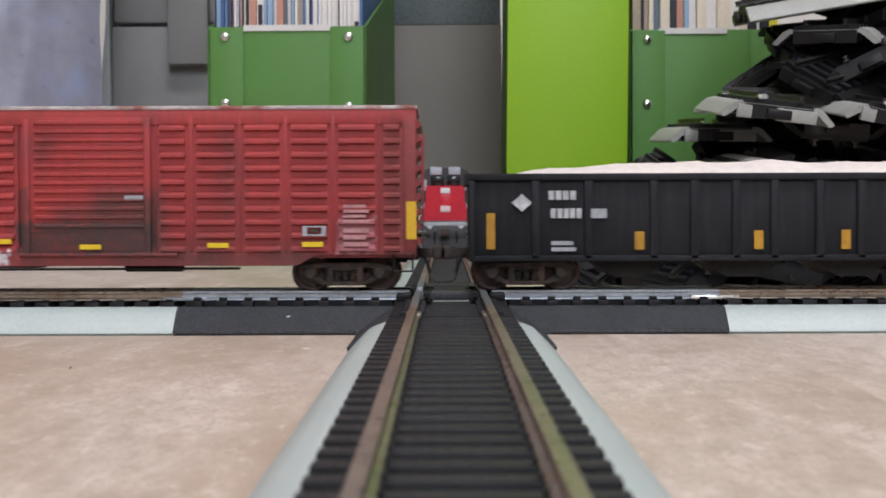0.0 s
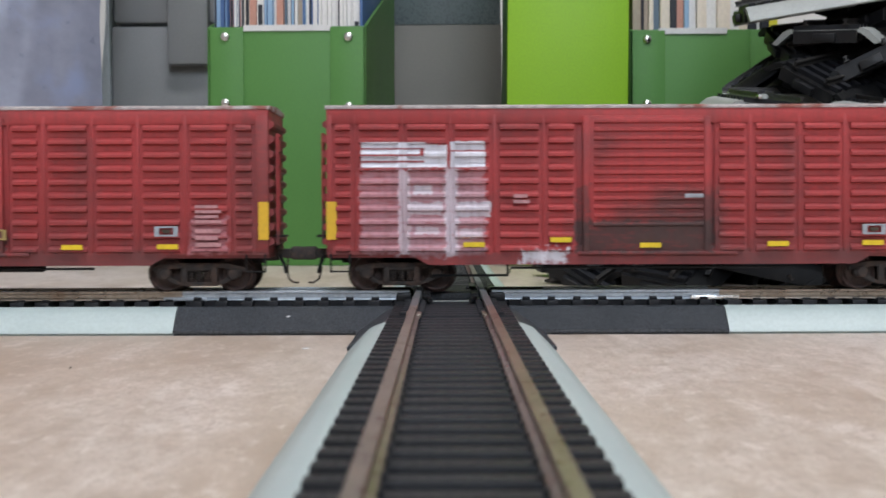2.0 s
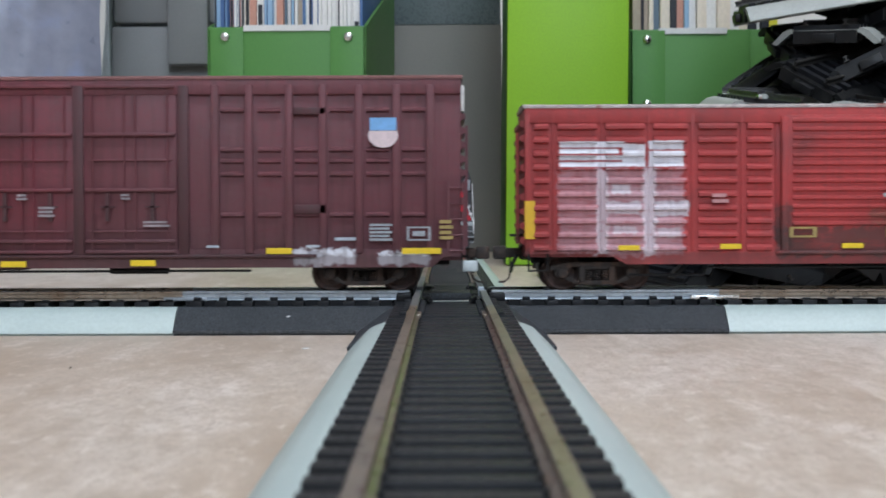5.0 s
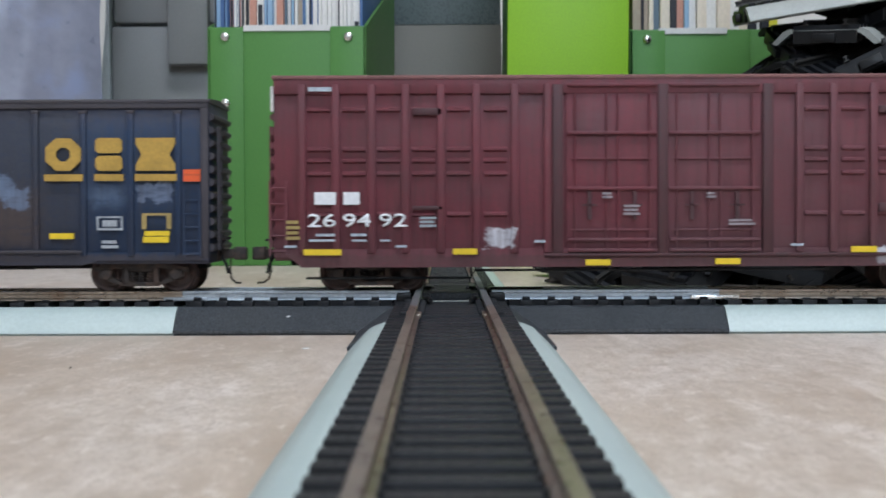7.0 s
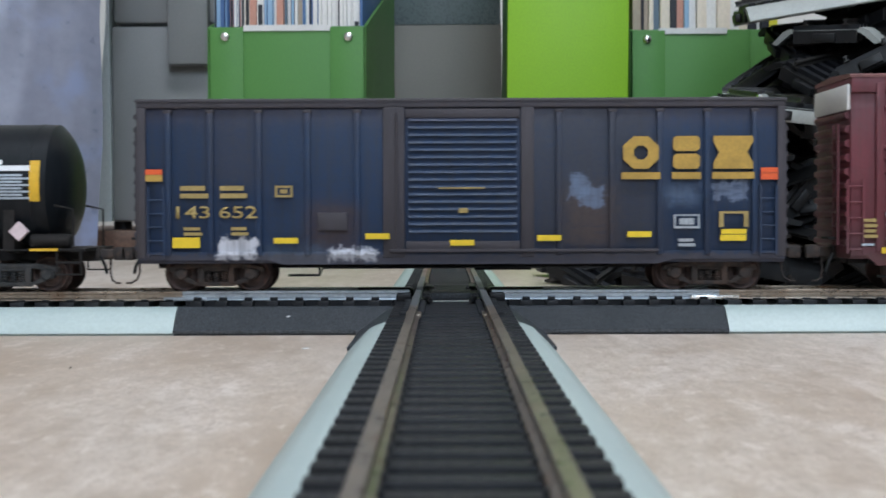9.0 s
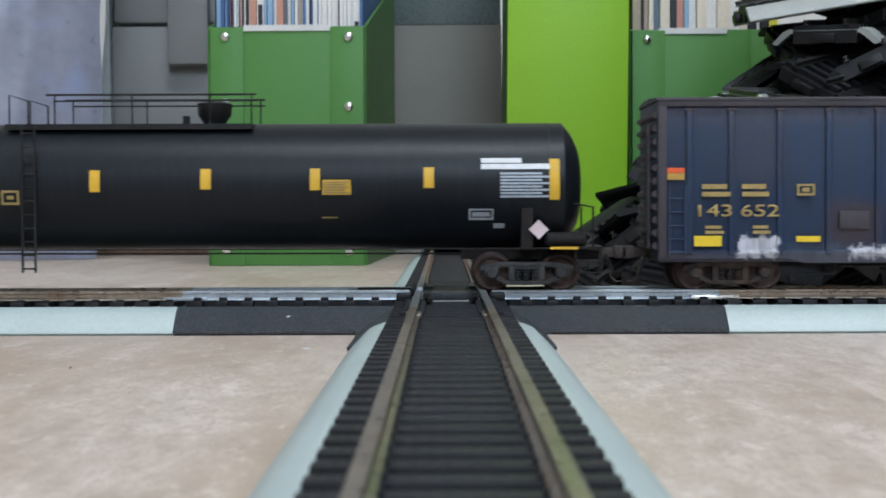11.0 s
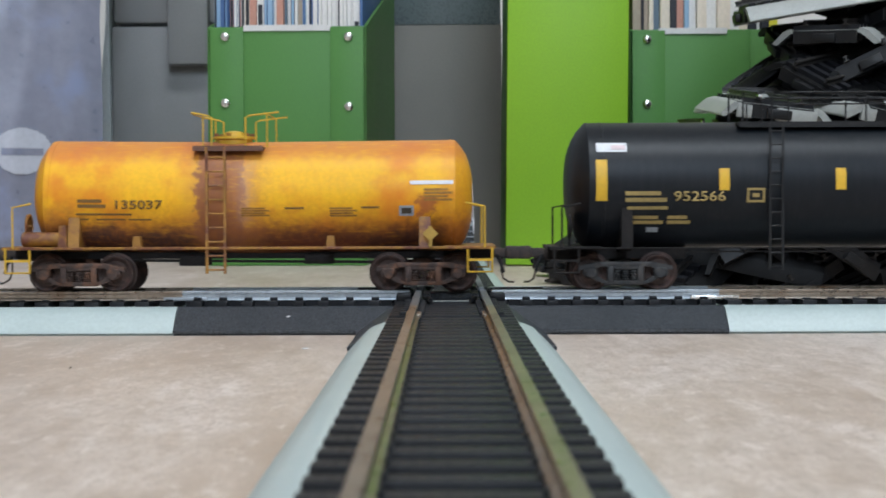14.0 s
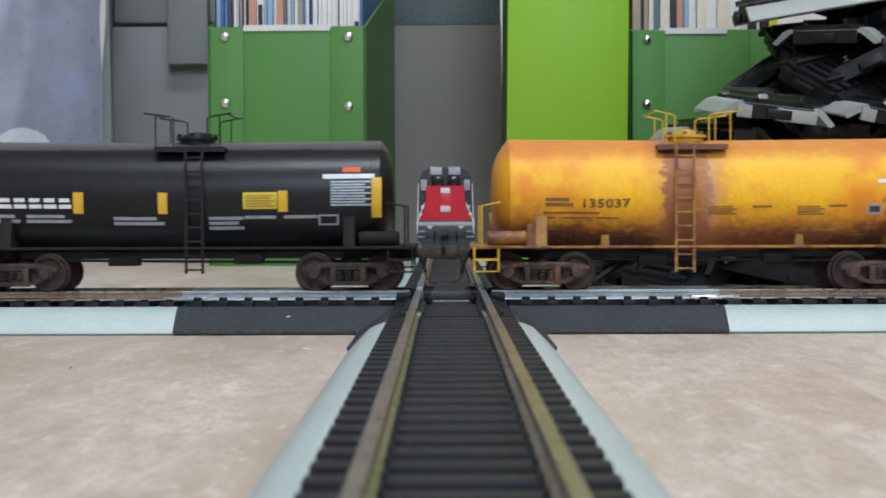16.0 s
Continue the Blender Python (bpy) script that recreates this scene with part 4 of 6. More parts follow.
def maroon_boxcar():
    car = thing("boxcar", "tall dark maroon boxcar with double plug doors", "boxcar", "freight cars")
    W, half = 18.4, 102.4
    zs, zr, zm = 9.9, 57.6, 6.6
    shell(car, half, W, zs, zr, zm, (-95.2, 94.7, 3.0), M_MAROON, M_ROOFMAROON)
    for x in (-94.9, -85.9, -76.4, -67.4, -58.0, -48.6, -38.4, -29.7, 37.2, 46.2, 56.8, 65.8, 75.4, 85.3, 94.3):
        post(car, x - 1.0, x + 1.0, W, zs + 0.5, zr - 2.5, M_MAROON, 0.5)
    for s in (-1, 1):
        # pairs of short pressed ribs between the posts
        for x in (-90.4, -81.1, -71.9, -62.6, -53.3, -43.5, 41.7, 51.5, 61.3, 70.6, 80.3, 89.8):
            for z in (48.4, 37.9, 34.9, 31.4, 20.6):
                part("pressed_rib", Geo().prism([(s * (W - 1.1), z - 0.7), (s * (W - 0.1), z - 0.25), (s * (W - 0.1), z + 0.25), (s * (W - 1.1), z + 0.8)], "x", x - 3.0, x + 3.0), M_MAROON, car)
        for x0, x1, z0, z1 in ((-65.5, -57.4, 21.8, 22.9), (-65.5, -57.7, 46.9, 48.8), (58.0, 66.7, 20.9, 23.3), (58.0, 66.7, 47.2, 49.1)):
            part("defect_card_board", Geo().box(x0, x1, s * (W - 0.6), s * (W + 0.5), z0, z1, 0.2), M_MAROONDARK, car, "small board on the side")
        # doors
        for d0, d1 in ((-24.9, -0.3), (2.1, 27.0)):
            dr = part("door", Geo().box(d0, d1, s * (W - 1.1), s * (W - 0.3), 10.7, zr - 4.0, 0.3), M_MAROON, car, "maroon plug door with bars")
            for z in (54.8, 42.1, 27.4, 13.8, 11.0):
                part("door_bar", Geo().box(d0 + 0.5, d1 - 0.5, s * (W - 0.4), s * (W + 0.9), z - 0.45, z + 0.45, 0.2), M_MAROON, dr)
            for z in (35.3, 16.4):
                part("door_bar", Geo().box(d0 + 1.5, d1 - 1.5, s * (W - 0.4), s * (W + 0.3), z - 0.3, z + 0.3, 0.1), M_MAROON, dr)
            m0 = (d0 + d1) / 2
            for x in (d0 + 2.4, m0 - 1.5, m0 + 1.5, d1 - 2.4):
                part("lock_rod", Geo().tube([(x, s * (W + 0.4), 11.0), (x, s * (W + 0.4), zr - 5)], 0.28), M_MAROON, dr)
            for e in (-6, 6):
                part("door_handle", Geo().box(m0 + e - 2, m0 + e + 2, s * (W + 0.1), s * (W + 0.8), 22.7, 23.2).box(m0 + e - 0.5, m0 + e + 0.5, s * (W + 0.1), s * (W + 0.8), 19.1, 26.6), M_MAROONDARK, dr)
        for x in (-27.0, 0.9, 28.8):
            part("door_post", Geo().box(x - 1.4, x + 1.4, s * (W - 1.0), s * (W + 0.45), zs, zr - 2.6, 0.2), M_MAROONDARK, car)
        part("door_rail", Geo().box(-30.6, 64.0, s * (W - 0.2), s * (W + 0.7), 9.3, 10.2, 0.2), M_MAROONDARK, car)
    y = -W - 0.35
    bars("road_name", car, -91.6, -85.9, 23.3, 26.6, y, M_WHITE, 1, "plain white lettering block")
    bars("road_name", car, -83.9, -79.6, 23.3, 26.6, y, M_WHITE, 1, "plain white lettering block")
    for s_, a, b in (("26", -93.4, 7.5), ("94", -84.1, 7.5), ("92", -74.5, 7.5)):
        lettering("road_number", s_, car, a, 17.3, b, 3.6, y, M_WHITE, "white painted road number")
    for x0, x1, z0, z1 in ((-91.3, -86.2, 14.9, 15.6), (-93.1, -86.2, 13.5, 14.1), (-82.0, -77.8, 14.9, 15.6), (-81.7, -77.8, 13.5, 14.0),
                           (-74.2, -71.5, 13.5, 14.0), (-70.1, -67.1, 11.9, 12.5), (-93.1, -86.9, 53.3, 54.4), (-99.7, -96.4, 11.9, 12.5),
                           (-33.3, -30.3, 13.1, 13.7), (34.8, 38.1, 12.0, 12.6), (68.8, 74.5, 13.8, 14.6), (61.3, 64.9, 12.0, 12.6)):
        plate("stencil", car, x0, x1, z0, z1, y, M_PALEBLUE, "small white stencil")
    bars("stencil", car, -9.6, -5.4, 20.3, 23.0, -W - 0.85, M_FADEDGREY, 3, "white door stencil")
    bars("stencil", car, -15.3, -12.6, 24.8, 26.3, -W - 0.85, M_FADEDGREY, 2, "white door stencil")
    bars("stencil", car, 18.2, 25.2, 17.6, 19.1, -W - 0.85, M_FADEDGREY, 2, "white door stencil")
    bars("stencil", car, 12.3, 14.7, 24.8, 26.3, -W - 0.85, M_FADEDGREY, 2, "white door stencil")
    bars("stencil", car, -63.7, -59.2, 17.3, 20.0, y, M_GREYDECAL, 3, "faded grey stencil")
    bars("stencil", car, 78.1, 84.1, 13.7, 18.2, y, M_GREYDECAL, 5, "faded grey stencil")
    x0, x1 = 88.0, 94.3
    for q in ((x0, x1, 17.0, 17.4), (x0, x1, 13.7, 14.1), (x0, x0 + 0.6, 14.1, 17.0), (x1 - 0.6, x1, 14.1, 17.0), (x0 + 1.5, x1 - 1.5, 14.9, 16.2)):
        plate("stencil", car, *q, y, M_GREYDECAL, "outlined grey stencil")
    for s, a, b in ((-1, -99.1, -95.5), (1, 96.7, 100.3)):
        bars("stencil", car, a, b, 14.0, 19.1, y, M_OCHRE, 4, "ochre warning stencil")
    for px, pz, w in ((-89.5, 10.7, 5.0), (-51.7, 10.8, 3.2), (-16.4, 7.8, 3.3), (18.0, 8.0, 3.3), (54.1, 11.1, 3.4), (91.9, 11.0, 5.2)):
        plate("reflector", car, px - w, px + w, pz - 0.8, pz + 0.75, -W - 0.75, M_LEMON, "long yellow reflector", 0.25)
    # the two-coloured round-bottomed emblem, as plain shapes
    x, zt, zb = 81.8, 46.9, 38.3
    plate("emblem_top", car, x - 3.5, x + 3.5, zt - 4.0, zt - 0.6, y, M_SKYDECAL, "plain light blue emblem field")
    pts = [(x - 3.7, zt - 4.1)] + [(x + 4.0 * math.sin(a), zb + 3.4 - 3.4 * math.cos(a)) for a in [radians(d) for d in range(-90, 91, 18)]] + [(x + 3.7, zt - 4.1)]
    part("emblem_shield", Geo().prism(pts, "y", y - 0.2, y + 0.2), M_PINK, car, "plain pale pink emblem field")
    for x in (-half, half):
        end_wall(car, x, W, zs + 1, zr - 9, M_MAROON, 10)
        s = 1 if x > 0 else -1
        part("end_panel", Geo().box(x + s * 0.05, x + s * 0.9, -W + 1.2, W - 1.2, zr - 9.6, zr - 2.7, 0.3), M_PAPER, car, "white painted top of the end")
        part("brake_platform", Geo().box(x, x + s * 3.5, -9, -1, 13.5, 14.1), M_UNDER, car)
    part("corner_tag", Geo().box(half + 0.4, half + 4.4, -W + 1.0, -W + 3.0, 5.3, 8.3, 0.4), M_EDGE, car, "small pale corner fitting")
    for x in (-101.8, 100.6):
        ladder(car, x - 1.6, x + 2.6, zs, 29.6, -W - 0.2, M_MAROON, 4.2, "grab_ladder", 0.25)
    running_gear(car, (-76.5, 76.5), (-half, half), TRUCK)
    return car


M_ROOFMAROON = material("dusty_maroon_roof", (0.2, 0.085, 0.08), 0.75, grain=900, amount=0.2, broad=60, broad_amount=0.4, bump=0.2)
car_m = maroon_boxcar()

# -- the dark blue boxcar --
M_BLUE = material("dark_blue_paint", BLUE, 0.6, grain=900, amount=0.15, broad=22, broad_amount=0.4, bump=0.12, streak=0.35, wear=(0.022, 0.021, 0.03), patches=[
    (-90, 90, 45.5, 53, (0.06, 0.046, 0.06), 0.5, 2.5), (-40.7, -27.6, 11.6, 23.6, (0.06, 0.035, 0.03), 0.7, 2.5), (18.6, 52.4, 10.8, 49.1, (0.028, 0.026, 0.033), 0.6, 3.0), (27.6, 41.1, 11.6, 28.1, (0.06, 0.038, 0.03), 0.7, 3.0), (-66.7, -53.8, 28.1, 49.1, (0.03, 0.03, 0.045), 0.5, 3.0),
    (-64.7, -54.2, 9.0, 14.3, CHALK, 0.85, 1.6), (-35.4, -22.2, 8.4, 11.6, CHALK, 0.9, 1.3), (-52.0, -35.4, 7.7, 11.6, (0.1, 0.13, 0.18), 0.7, 2.5),
    (29.1, 34.4, 25.1, 31.4, (0.15, 0.2, 0.31), 0.7, 1.5), (32.1, 38.4, 22.7, 27.8, (0.15, 0.2, 0.31), 0.7, 1.5), (54.7, 63.4, 23.9, 28.1, (0.08, 0.12, 0.2), 0.8, 2.0),
    (67.0, 76.6, 24.4, 29.0, (0.16, 0.2, 0.3), 0.8, 1.6), (-90, 90, 6, 10.1, (0.05, 0.035, 0.033), 0.6, 1.0)])
M_BLUEGREY = material("dusty_blue_grey_frame", (0.05, 0.043, 0.052), 0.7, grain=900, amount=0.15, broad=40, broad_amount=0.4, bump=0.15, streak=0.3)


def blue_boxcar():
    car = thing("boxcar", "dark blue boxcar with gold lettering blocks and a louvred door", "boxcar", "freight cars")
    W, half = 18.0, 86.2
    zs, zr, zm = 9.2, 51.6, 7.4
    shell(car, half, W, zs, zr, zm, (-47.4, 52.4, 4.0), M_BLUE, M_BLUEGREY, 1.6, None, M_BLUEGREY)
    for x in (-77.9, -66.7, -53.8, -40.8, -27.6, 26.1, 40.2, 52.9, 65.5, 78.1):
        post(car, x - 0.8, x + 0.8, W, zs + 0.5, zr - 3.8, M_BLUE, 0.2)
        part("rib_cap", Geo().box(x - 1.1, x + 1.1, -W - 0.25, -W + 1, zr - 4.0, zr - 3.0, 0.2), M_BLUEGREY, car)
    for x0, x1 in ((-half, -83.8), (-20.7, -15.0), (15.9, 19.4), (84.1, half)):
        post(car, x0, x1, W, zs, zr - 2.5, M_BLUEGREY, 0.05)
    for s in (-1, 1):
        d0, d1 = -14.7, 15.6
        dr = part("door", Geo().box(d0, d1, s * (W - 1.1), s * (W - 0.2), 11.0, zr - 3.0, 0.3), M_BLUE, car, "dark blue louvred sliding door")
        for k in range(16):
            z = 16.1 + k * 1.97
            part("door_louvre", Geo().prism([(s * (W - 0.3), z - 0.3), (s * (W + 0.8), z - 0.3), (s * (W + 0.3), z + 0.5), (s * (W - 0.3), z + 0.9)], "x", d0 + 0.8, d1 - 0.8), M_BLUE, dr)
        for z in (12.5, 47.6):
            part("door_beam", Geo().box(d0, d1, s * (W - 0.3), s * (W + 0.6), z - 1.4, z + 1.0, 0.2), M_BLUEGREY, dr)
        part("door_rail", Geo().box(-18.9, 52.4, s * (W - 0.2), s * (W + 0.8), 10.5, 11.4, 0.2), M_BLUEGREY, car)
        part("door_lock", Geo().tube([(-17.1, s * (W + 0.6), 11.6), (-17.1, s * (W + 0.6), zr - 4)], 0.4), M_BLUEGREY, car)
    part("card_board", Geo().box(-38.1, -30.2, -W - 0.4, -W + 1, 16.4, 21.2, 0.2), M_BLUEGREY, car, "dull brown board")
    y = -W - 0.26
    # three gold emblem blocks, plain shapes with a bar below each
    zb, zt = 32.5, 41.2
    zm_ = (zb + zt) / 2
    for k, (x0, x1) in enumerate(((42.9, 52.6), (56.3, 63.4), (67.0, 77.5))):
        xm, rx, rz = (x0 + x1) / 2, (x1 - x0) / 2, (zt - zb) / 2
        if k == 0:  # an eight-sided ring
            ring = [(math.cos(radians(a)), math.sin(radians(a))) for a in range(22, 382, 45)]
            g = Geo()
            for (a, b), (c, d) in zip(ring, ring[1:] + ring[:1]):
                g.prism([(xm + a * rx * 1.05, zm_ + b * rz * 1.07), (xm + c * rx * 1.05, zm_ + d * rz * 1.07), (xm + c * rx * 0.42, zm_ + d * rz * 0.46), (xm + a * rx * 0.42, zm_ + b * rz * 0.46)], "y", y - 0.22, y + 0.15)
        elif k == 1:  # two stacked blocks with clipped corners
            g = Geo()
            for q0, q1 in ((zb, zm_ - 0.35), (zm_ + 0.35, zt)):
                g.prism([(x0, q0 + 0.8), (x0 + 0.8, q0), (x1 - 0.8, q0), (x1, q0 + 0.8), (x1, q1 - 0.8), (x1 - 0.8, q1), (x0 + 0.8, q1), (x0, q1 - 0.8)], "y", y - 0.22, y + 0.15)
        else:  # a bow: two wide bars narrowing to a waist
            g = Geo().prism([(x0, zt), (x0, zt - 1.6), (xm - 3.7, zm_), (x0, zb + 1.6), (x0, zb), (xm, zb), (x1, zb), (x1, zb + 1.6), (xm + 3.7, zm_), (x1, zt - 1.6), (x1, zt)], "y", y - 0.22, y + 0.15)
        part("emblem_block", g, M_GOLD, car, "plain gold emblem shape")
        plate("emblem_bar", car, x0 - 0.3, x1 + 0.3, 29.8, 31.6, y, M_GOLD, "plain gold bar")
    bars("road_name", car, -74.6, -67.1, 25.1, 28.4, y, M_OCHRE, 2, "plain ochre lettering bars")
    bars("road_name", car, -64.0, -56.8, 25.1, 28.4, y, M_OCHRE, 2, "plain ochre lettering bars")
    lettering("road_number", "143", car, -75.7, 19.7, 9.0, 3.3, y, M_OCHRE, "ochre painted road number")
    lettering("road_number", "652", car, -64.3, 19.7, 10.2, 3.3, y, M_OCHRE, "ochre painted road number")
    for x0, x1 in ((-73.7, -68.8), (-61.1, -56.5)):
        bars("stencil", car, x0, x1, 15.2, 17.4, y, M_OCHRE, 2, "small ochre stencil")
    for q in ((-49.4, -44.7, 25.3, 25.9), (-49.4, -44.7, 27.8, 28.4), (-49.4, -48.8, 25.9, 27.8), (-45.3, -44.7, 25.9, 27.8), (-48.0, -46.1, 26.3, 27.4)):
        plate("stencil", car, *q, y, M_OCHRE, "outlined ochre stencil")
    for x0, x1 in ((-83.8, -79.3), (79.6, 84.1)):
        plate("warning_mark", car, x0, x1, 31.4, 32.8, y, M_ORANGE, "small orange warning mark")
        plate("warning_mark", car, x0, x1, 29.6, 31.3, y, M_ORANGE if x0 > 0 else M_GOLD, "small orange warning mark")
    for x0, x1, z0, z1 in ((-76.7, -69.4, 11.9, 14.7), (68.8, 75.7, 13.4, 15.0), (69.1, 75.8, 15.2, 16.5)):
        plate("yellow_panel", car, x0, x1, z0, z1, y, M_LEMON, "bright yellow panel")
    for px, pz in ((-46.5, 13.8), (-22.2, 14.9), (0.3, 13.1), (23.4, 14.3), (47.3, 15.2)):
        plate("reflector", car, px - 3.2, px + 3.2, pz - 0.75, pz + 0.75, -W - 0.85, M_LEMON, "small yellow reflector", 0.25)
    x0, x1 = 56.5, 63.4
    for q in ((x0, x1, 20.0, 20.4), (x0, x1, 16.7, 17.3), (x0, x0 + 0.5, 17.3, 20.0), (x1 - 0.5, x1, 17.3, 20.0), (x0 + 1.5, x1 - 1.5, 17.7, 19.4)):
        plate("stencil", car, *q, y, M_GREYDECAL, "outlined pale stencil")
    x0, x1 = 68.5, 76.3
    for q in ((x0, x1, 20.6, 21.2), (x0, x0 + 1.2, 17.0, 20.6), (x1 - 1.2, x1, 17.0, 20.6)):
        plate("stencil", car, *q, y, M_OCHRE, "ochre outlined stencil")
    bars("stencil", car, 57.7, 62.2, 11.9, 14.0, y, M_GREYDECAL, 2, "thin pale stencil lines")
    plate("stencil", car, -6.0, 6.3, 27.4, 27.8, -W - 0.6, M_OCHRE, "thin ochre line")
    plate("stencil", car, -0.6, 1.8, 21.0, 22.3, -W - 0.6, M_OCHRE, "small ochre stencil")
    for x in (-half, half):
        end_wall(car, x, W, zs + 1, zr - 3, M_BLUEGREY, 11)
        s = 1 if x > 0 else -1
        part("brake_platform", Geo().box(x, x + s * 3.5, -9, -1, 14, 14.6), M_UNDER, car)
    for x in (-83.2, 79.6):
        ladder(car, x, x + 4.2, zs, 28.1, -W - 0.2, M_BLUE, 3.6, "grab_ladder", 0.25)
    running_gear(car, (-66.0, 67.0), (-half, half), TRUCK)
    return car


car_c = blue_boxcar()

# -- tank cars --


def tank_point(x, ang, R, zc, sag, off):
    a = radians(ang)
    return (x, -(R + off) * math.cos(a), zc + sag * abs(x) + (R + off) * math.sin(a))


def tank_patch(name, car, x0, x1, z0, z1, R, zc, sag, mat_, label="", off=0.06, thick=0.15):
    """A marking that follows the curve of the tank between two heights."""
    a0, a1 = (math.degrees(math.asin(max(-1, min(1, (z - zc) / R)))) for z in (z0, z1))
    n = max(1, int(abs(a1 - a0) / 6) + 1)
    vs, fs = [], []
    for k in range(n + 1):
        a = a0 + (a1 - a0) * k / n
        for x in (x0, x1):
            vs += [tank_point(x, a, R, zc, sag, off), tank_point(x, a, R, zc, sag, off + thick)]
    for k in range(n):
        b = 4 * k
        fs += [(b + 1, b + 3, b + 7, b + 5), (b, b + 4, b + 6, b + 2), (b, b + 1, b + 5, b + 4), (b + 2, b + 6, b + 7, b + 3)]
    fs += [(0, 2, 3, 1), (4 * n, 4 * n + 1, 4 * n + 3, 4 * n + 2)]
    return part(name, Geo().add(vs, fs), mat_, car, label)


def tank_bars(name, car, x0, x1, z0, z1, rows, R, zc, sag, mat_, label):
    h = (z1 - z0) / (rows * 1.6 - 0.6)
    for r in range(rows):
        z = z0 + 1.6 * h * r
        tank_patch(name, car, x0, x1 - (0.15 * (x1 - x0) if r % 2 else 0), z, z + h, R, zc, sag, mat_, label)


def tank_shell(car, half, R, zc, sag, dome, paint, label, rings=()):
    prof = []
    for k in range(9):
        q = k / 8
        prof.append((-half + dome * q ** 3.2, max(0.05, R * q)))
    n = 14
    body = [(-half + dome + (2 * half - 2 * dome) * k / n, R) for k in range(1, n)]
    prof = prof + body + [(-h, r) for h, r in reversed(prof)]
    g = Geo().lathe(prof, "x", (0, 0, zc), 56)
    g.v = [(x, y, z + sag * abs(x)) for x, y, z in g.v]
    tk = part("tank", g, paint, car, label)
    for x in rings:
        part("weld_band", Geo().lathe([(-0.35, R - 0.1), (-0.25, R + 0.13), (0.25, R + 0.13), (0.35, R - 0.1)], "x", (x, 0, zc + sag * abs(x)), 48), paint, tk)
    return tk


def tank_frame(car, half, z, W, mat_, R, zc, saddles, brake=1, saddle=None, stub=False, steps=None):
    if stub:
        for s in (-1, 1):
            part("stub_sill", Geo().box(s * (half - 30), s * (half + 8), -4.2, 4.2, z - 3.2, z - 0.2, 0.3), M_UNDER, car, "dark stub sill")
    else:
        part("centre_sill", Geo().box(-half - 8, half + 8, -4.2, 4.2, z - 3.2, z - 0.2, 0.3), M_UNDER, car, "dark centre sill")
    for s in (-1, 1):
        part("side_sill", Geo().box(-half - 4, half + 4, s * (W - 1.0), s * W, z - (0.1 if stub else 0.35), z + (0.25 if stub else 0.35), 0.1), mat_, car, "thin side sill")
        part("end_platform", Geo().box(s * (half - 6), s * (half + 8), -W + 0.8, W - 0.8, z - 0.4, z + 0.4), mat_, car, "narrow end platform")
        for t_ in saddles:
            g = Geo().prism([(-W + 1.2, z), (-R * 0.55, z - 1), (R * 0.55, z - 1), (W - 1.2, z), (R * 0.93, zc - R * 0.3), (-R * 0.93, zc - R * 0.3)], "x", s * t_ - 1.5, s * t_ + 1.5)
            part("saddle", g, saddle or mat_, car, "tank saddle over the truck")
        # corner handrails and steps
        for w in (-1, 1):
            x = s * (half + 5)
            part("corner_rail", Geo().tube([(x, w * (W - 0.6), z), (x, w * (W - 0.6), z + 11), (x - s * 5, w * (W - 0.6), z + 12)], 0.3), steps or mat_, car)
            part("corner_step", Geo().tube([(x + s * 2, w * (W - 0.5), z), (x + s * 2, w * (W - 0.5), z - 6.5), (x - s * 4.5, w * (W - 0.5), z - 6.5), (x - s * 4.5, w * (W - 0.5), z)], 0.35), steps or mat_, car)
            part("step_tread", Geo().box(x - s * 4.5, x + s * 2, w * (W - 2.0), w * (W - 0.3), z - 3.6, z - 3.0), steps or mat_, car)
    part("brake_wheel", Geo().lathe([(-0.3, 3.2), (0.3, 3.4), (0.5, 2.8), (0.0, 2.7), (0.0, 0.5), (0.6, 0.3)], "x", (-half - 2.5, -10.0, z + 6), 20).tube([(-half - 2.5, -10, z), (-half - 2.5, -10, z + 6)], 0.35), mat_, car, "small brake wheel on a post")
    part("brake_cylinder", Geo().cyl("x", (brake * (half - 2), -13.0, z + 2.4), 2.0, 11, 14, 0.5), mat_, car, "brake cylinder")
    part("brake_rod", Geo().tube([(-half * .62, -6, z - 3.5), (half * .62, -6, z - 4.2)], 0.4).box(-20, -12, -9, -3, z - 5, z - 2.5, 0.3).box(14, 22, -8, -3, z - 4.6, z - 2, 0.3) if not stub else Geo().tube([(-half * .7, -6, z - 1.2), (half * .7, -6, z - 1.5)], 0.25), M_UNDER, car, "brake rod under the tank")


M_TANKBLACK = material("satin_black_tank", (0.006, 0.0082, 0.0115), 0.42, spec=0.23, grain=4000, amount=0.4, broad=30, broad_amount=0.3, bump=0.03, streak=0.15, wear=(0.03, 0.03, 0.032))
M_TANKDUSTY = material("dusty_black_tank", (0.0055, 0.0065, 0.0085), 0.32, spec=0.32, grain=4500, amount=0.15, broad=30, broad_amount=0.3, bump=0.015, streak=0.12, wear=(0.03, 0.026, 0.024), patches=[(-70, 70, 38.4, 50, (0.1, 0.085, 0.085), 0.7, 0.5)])


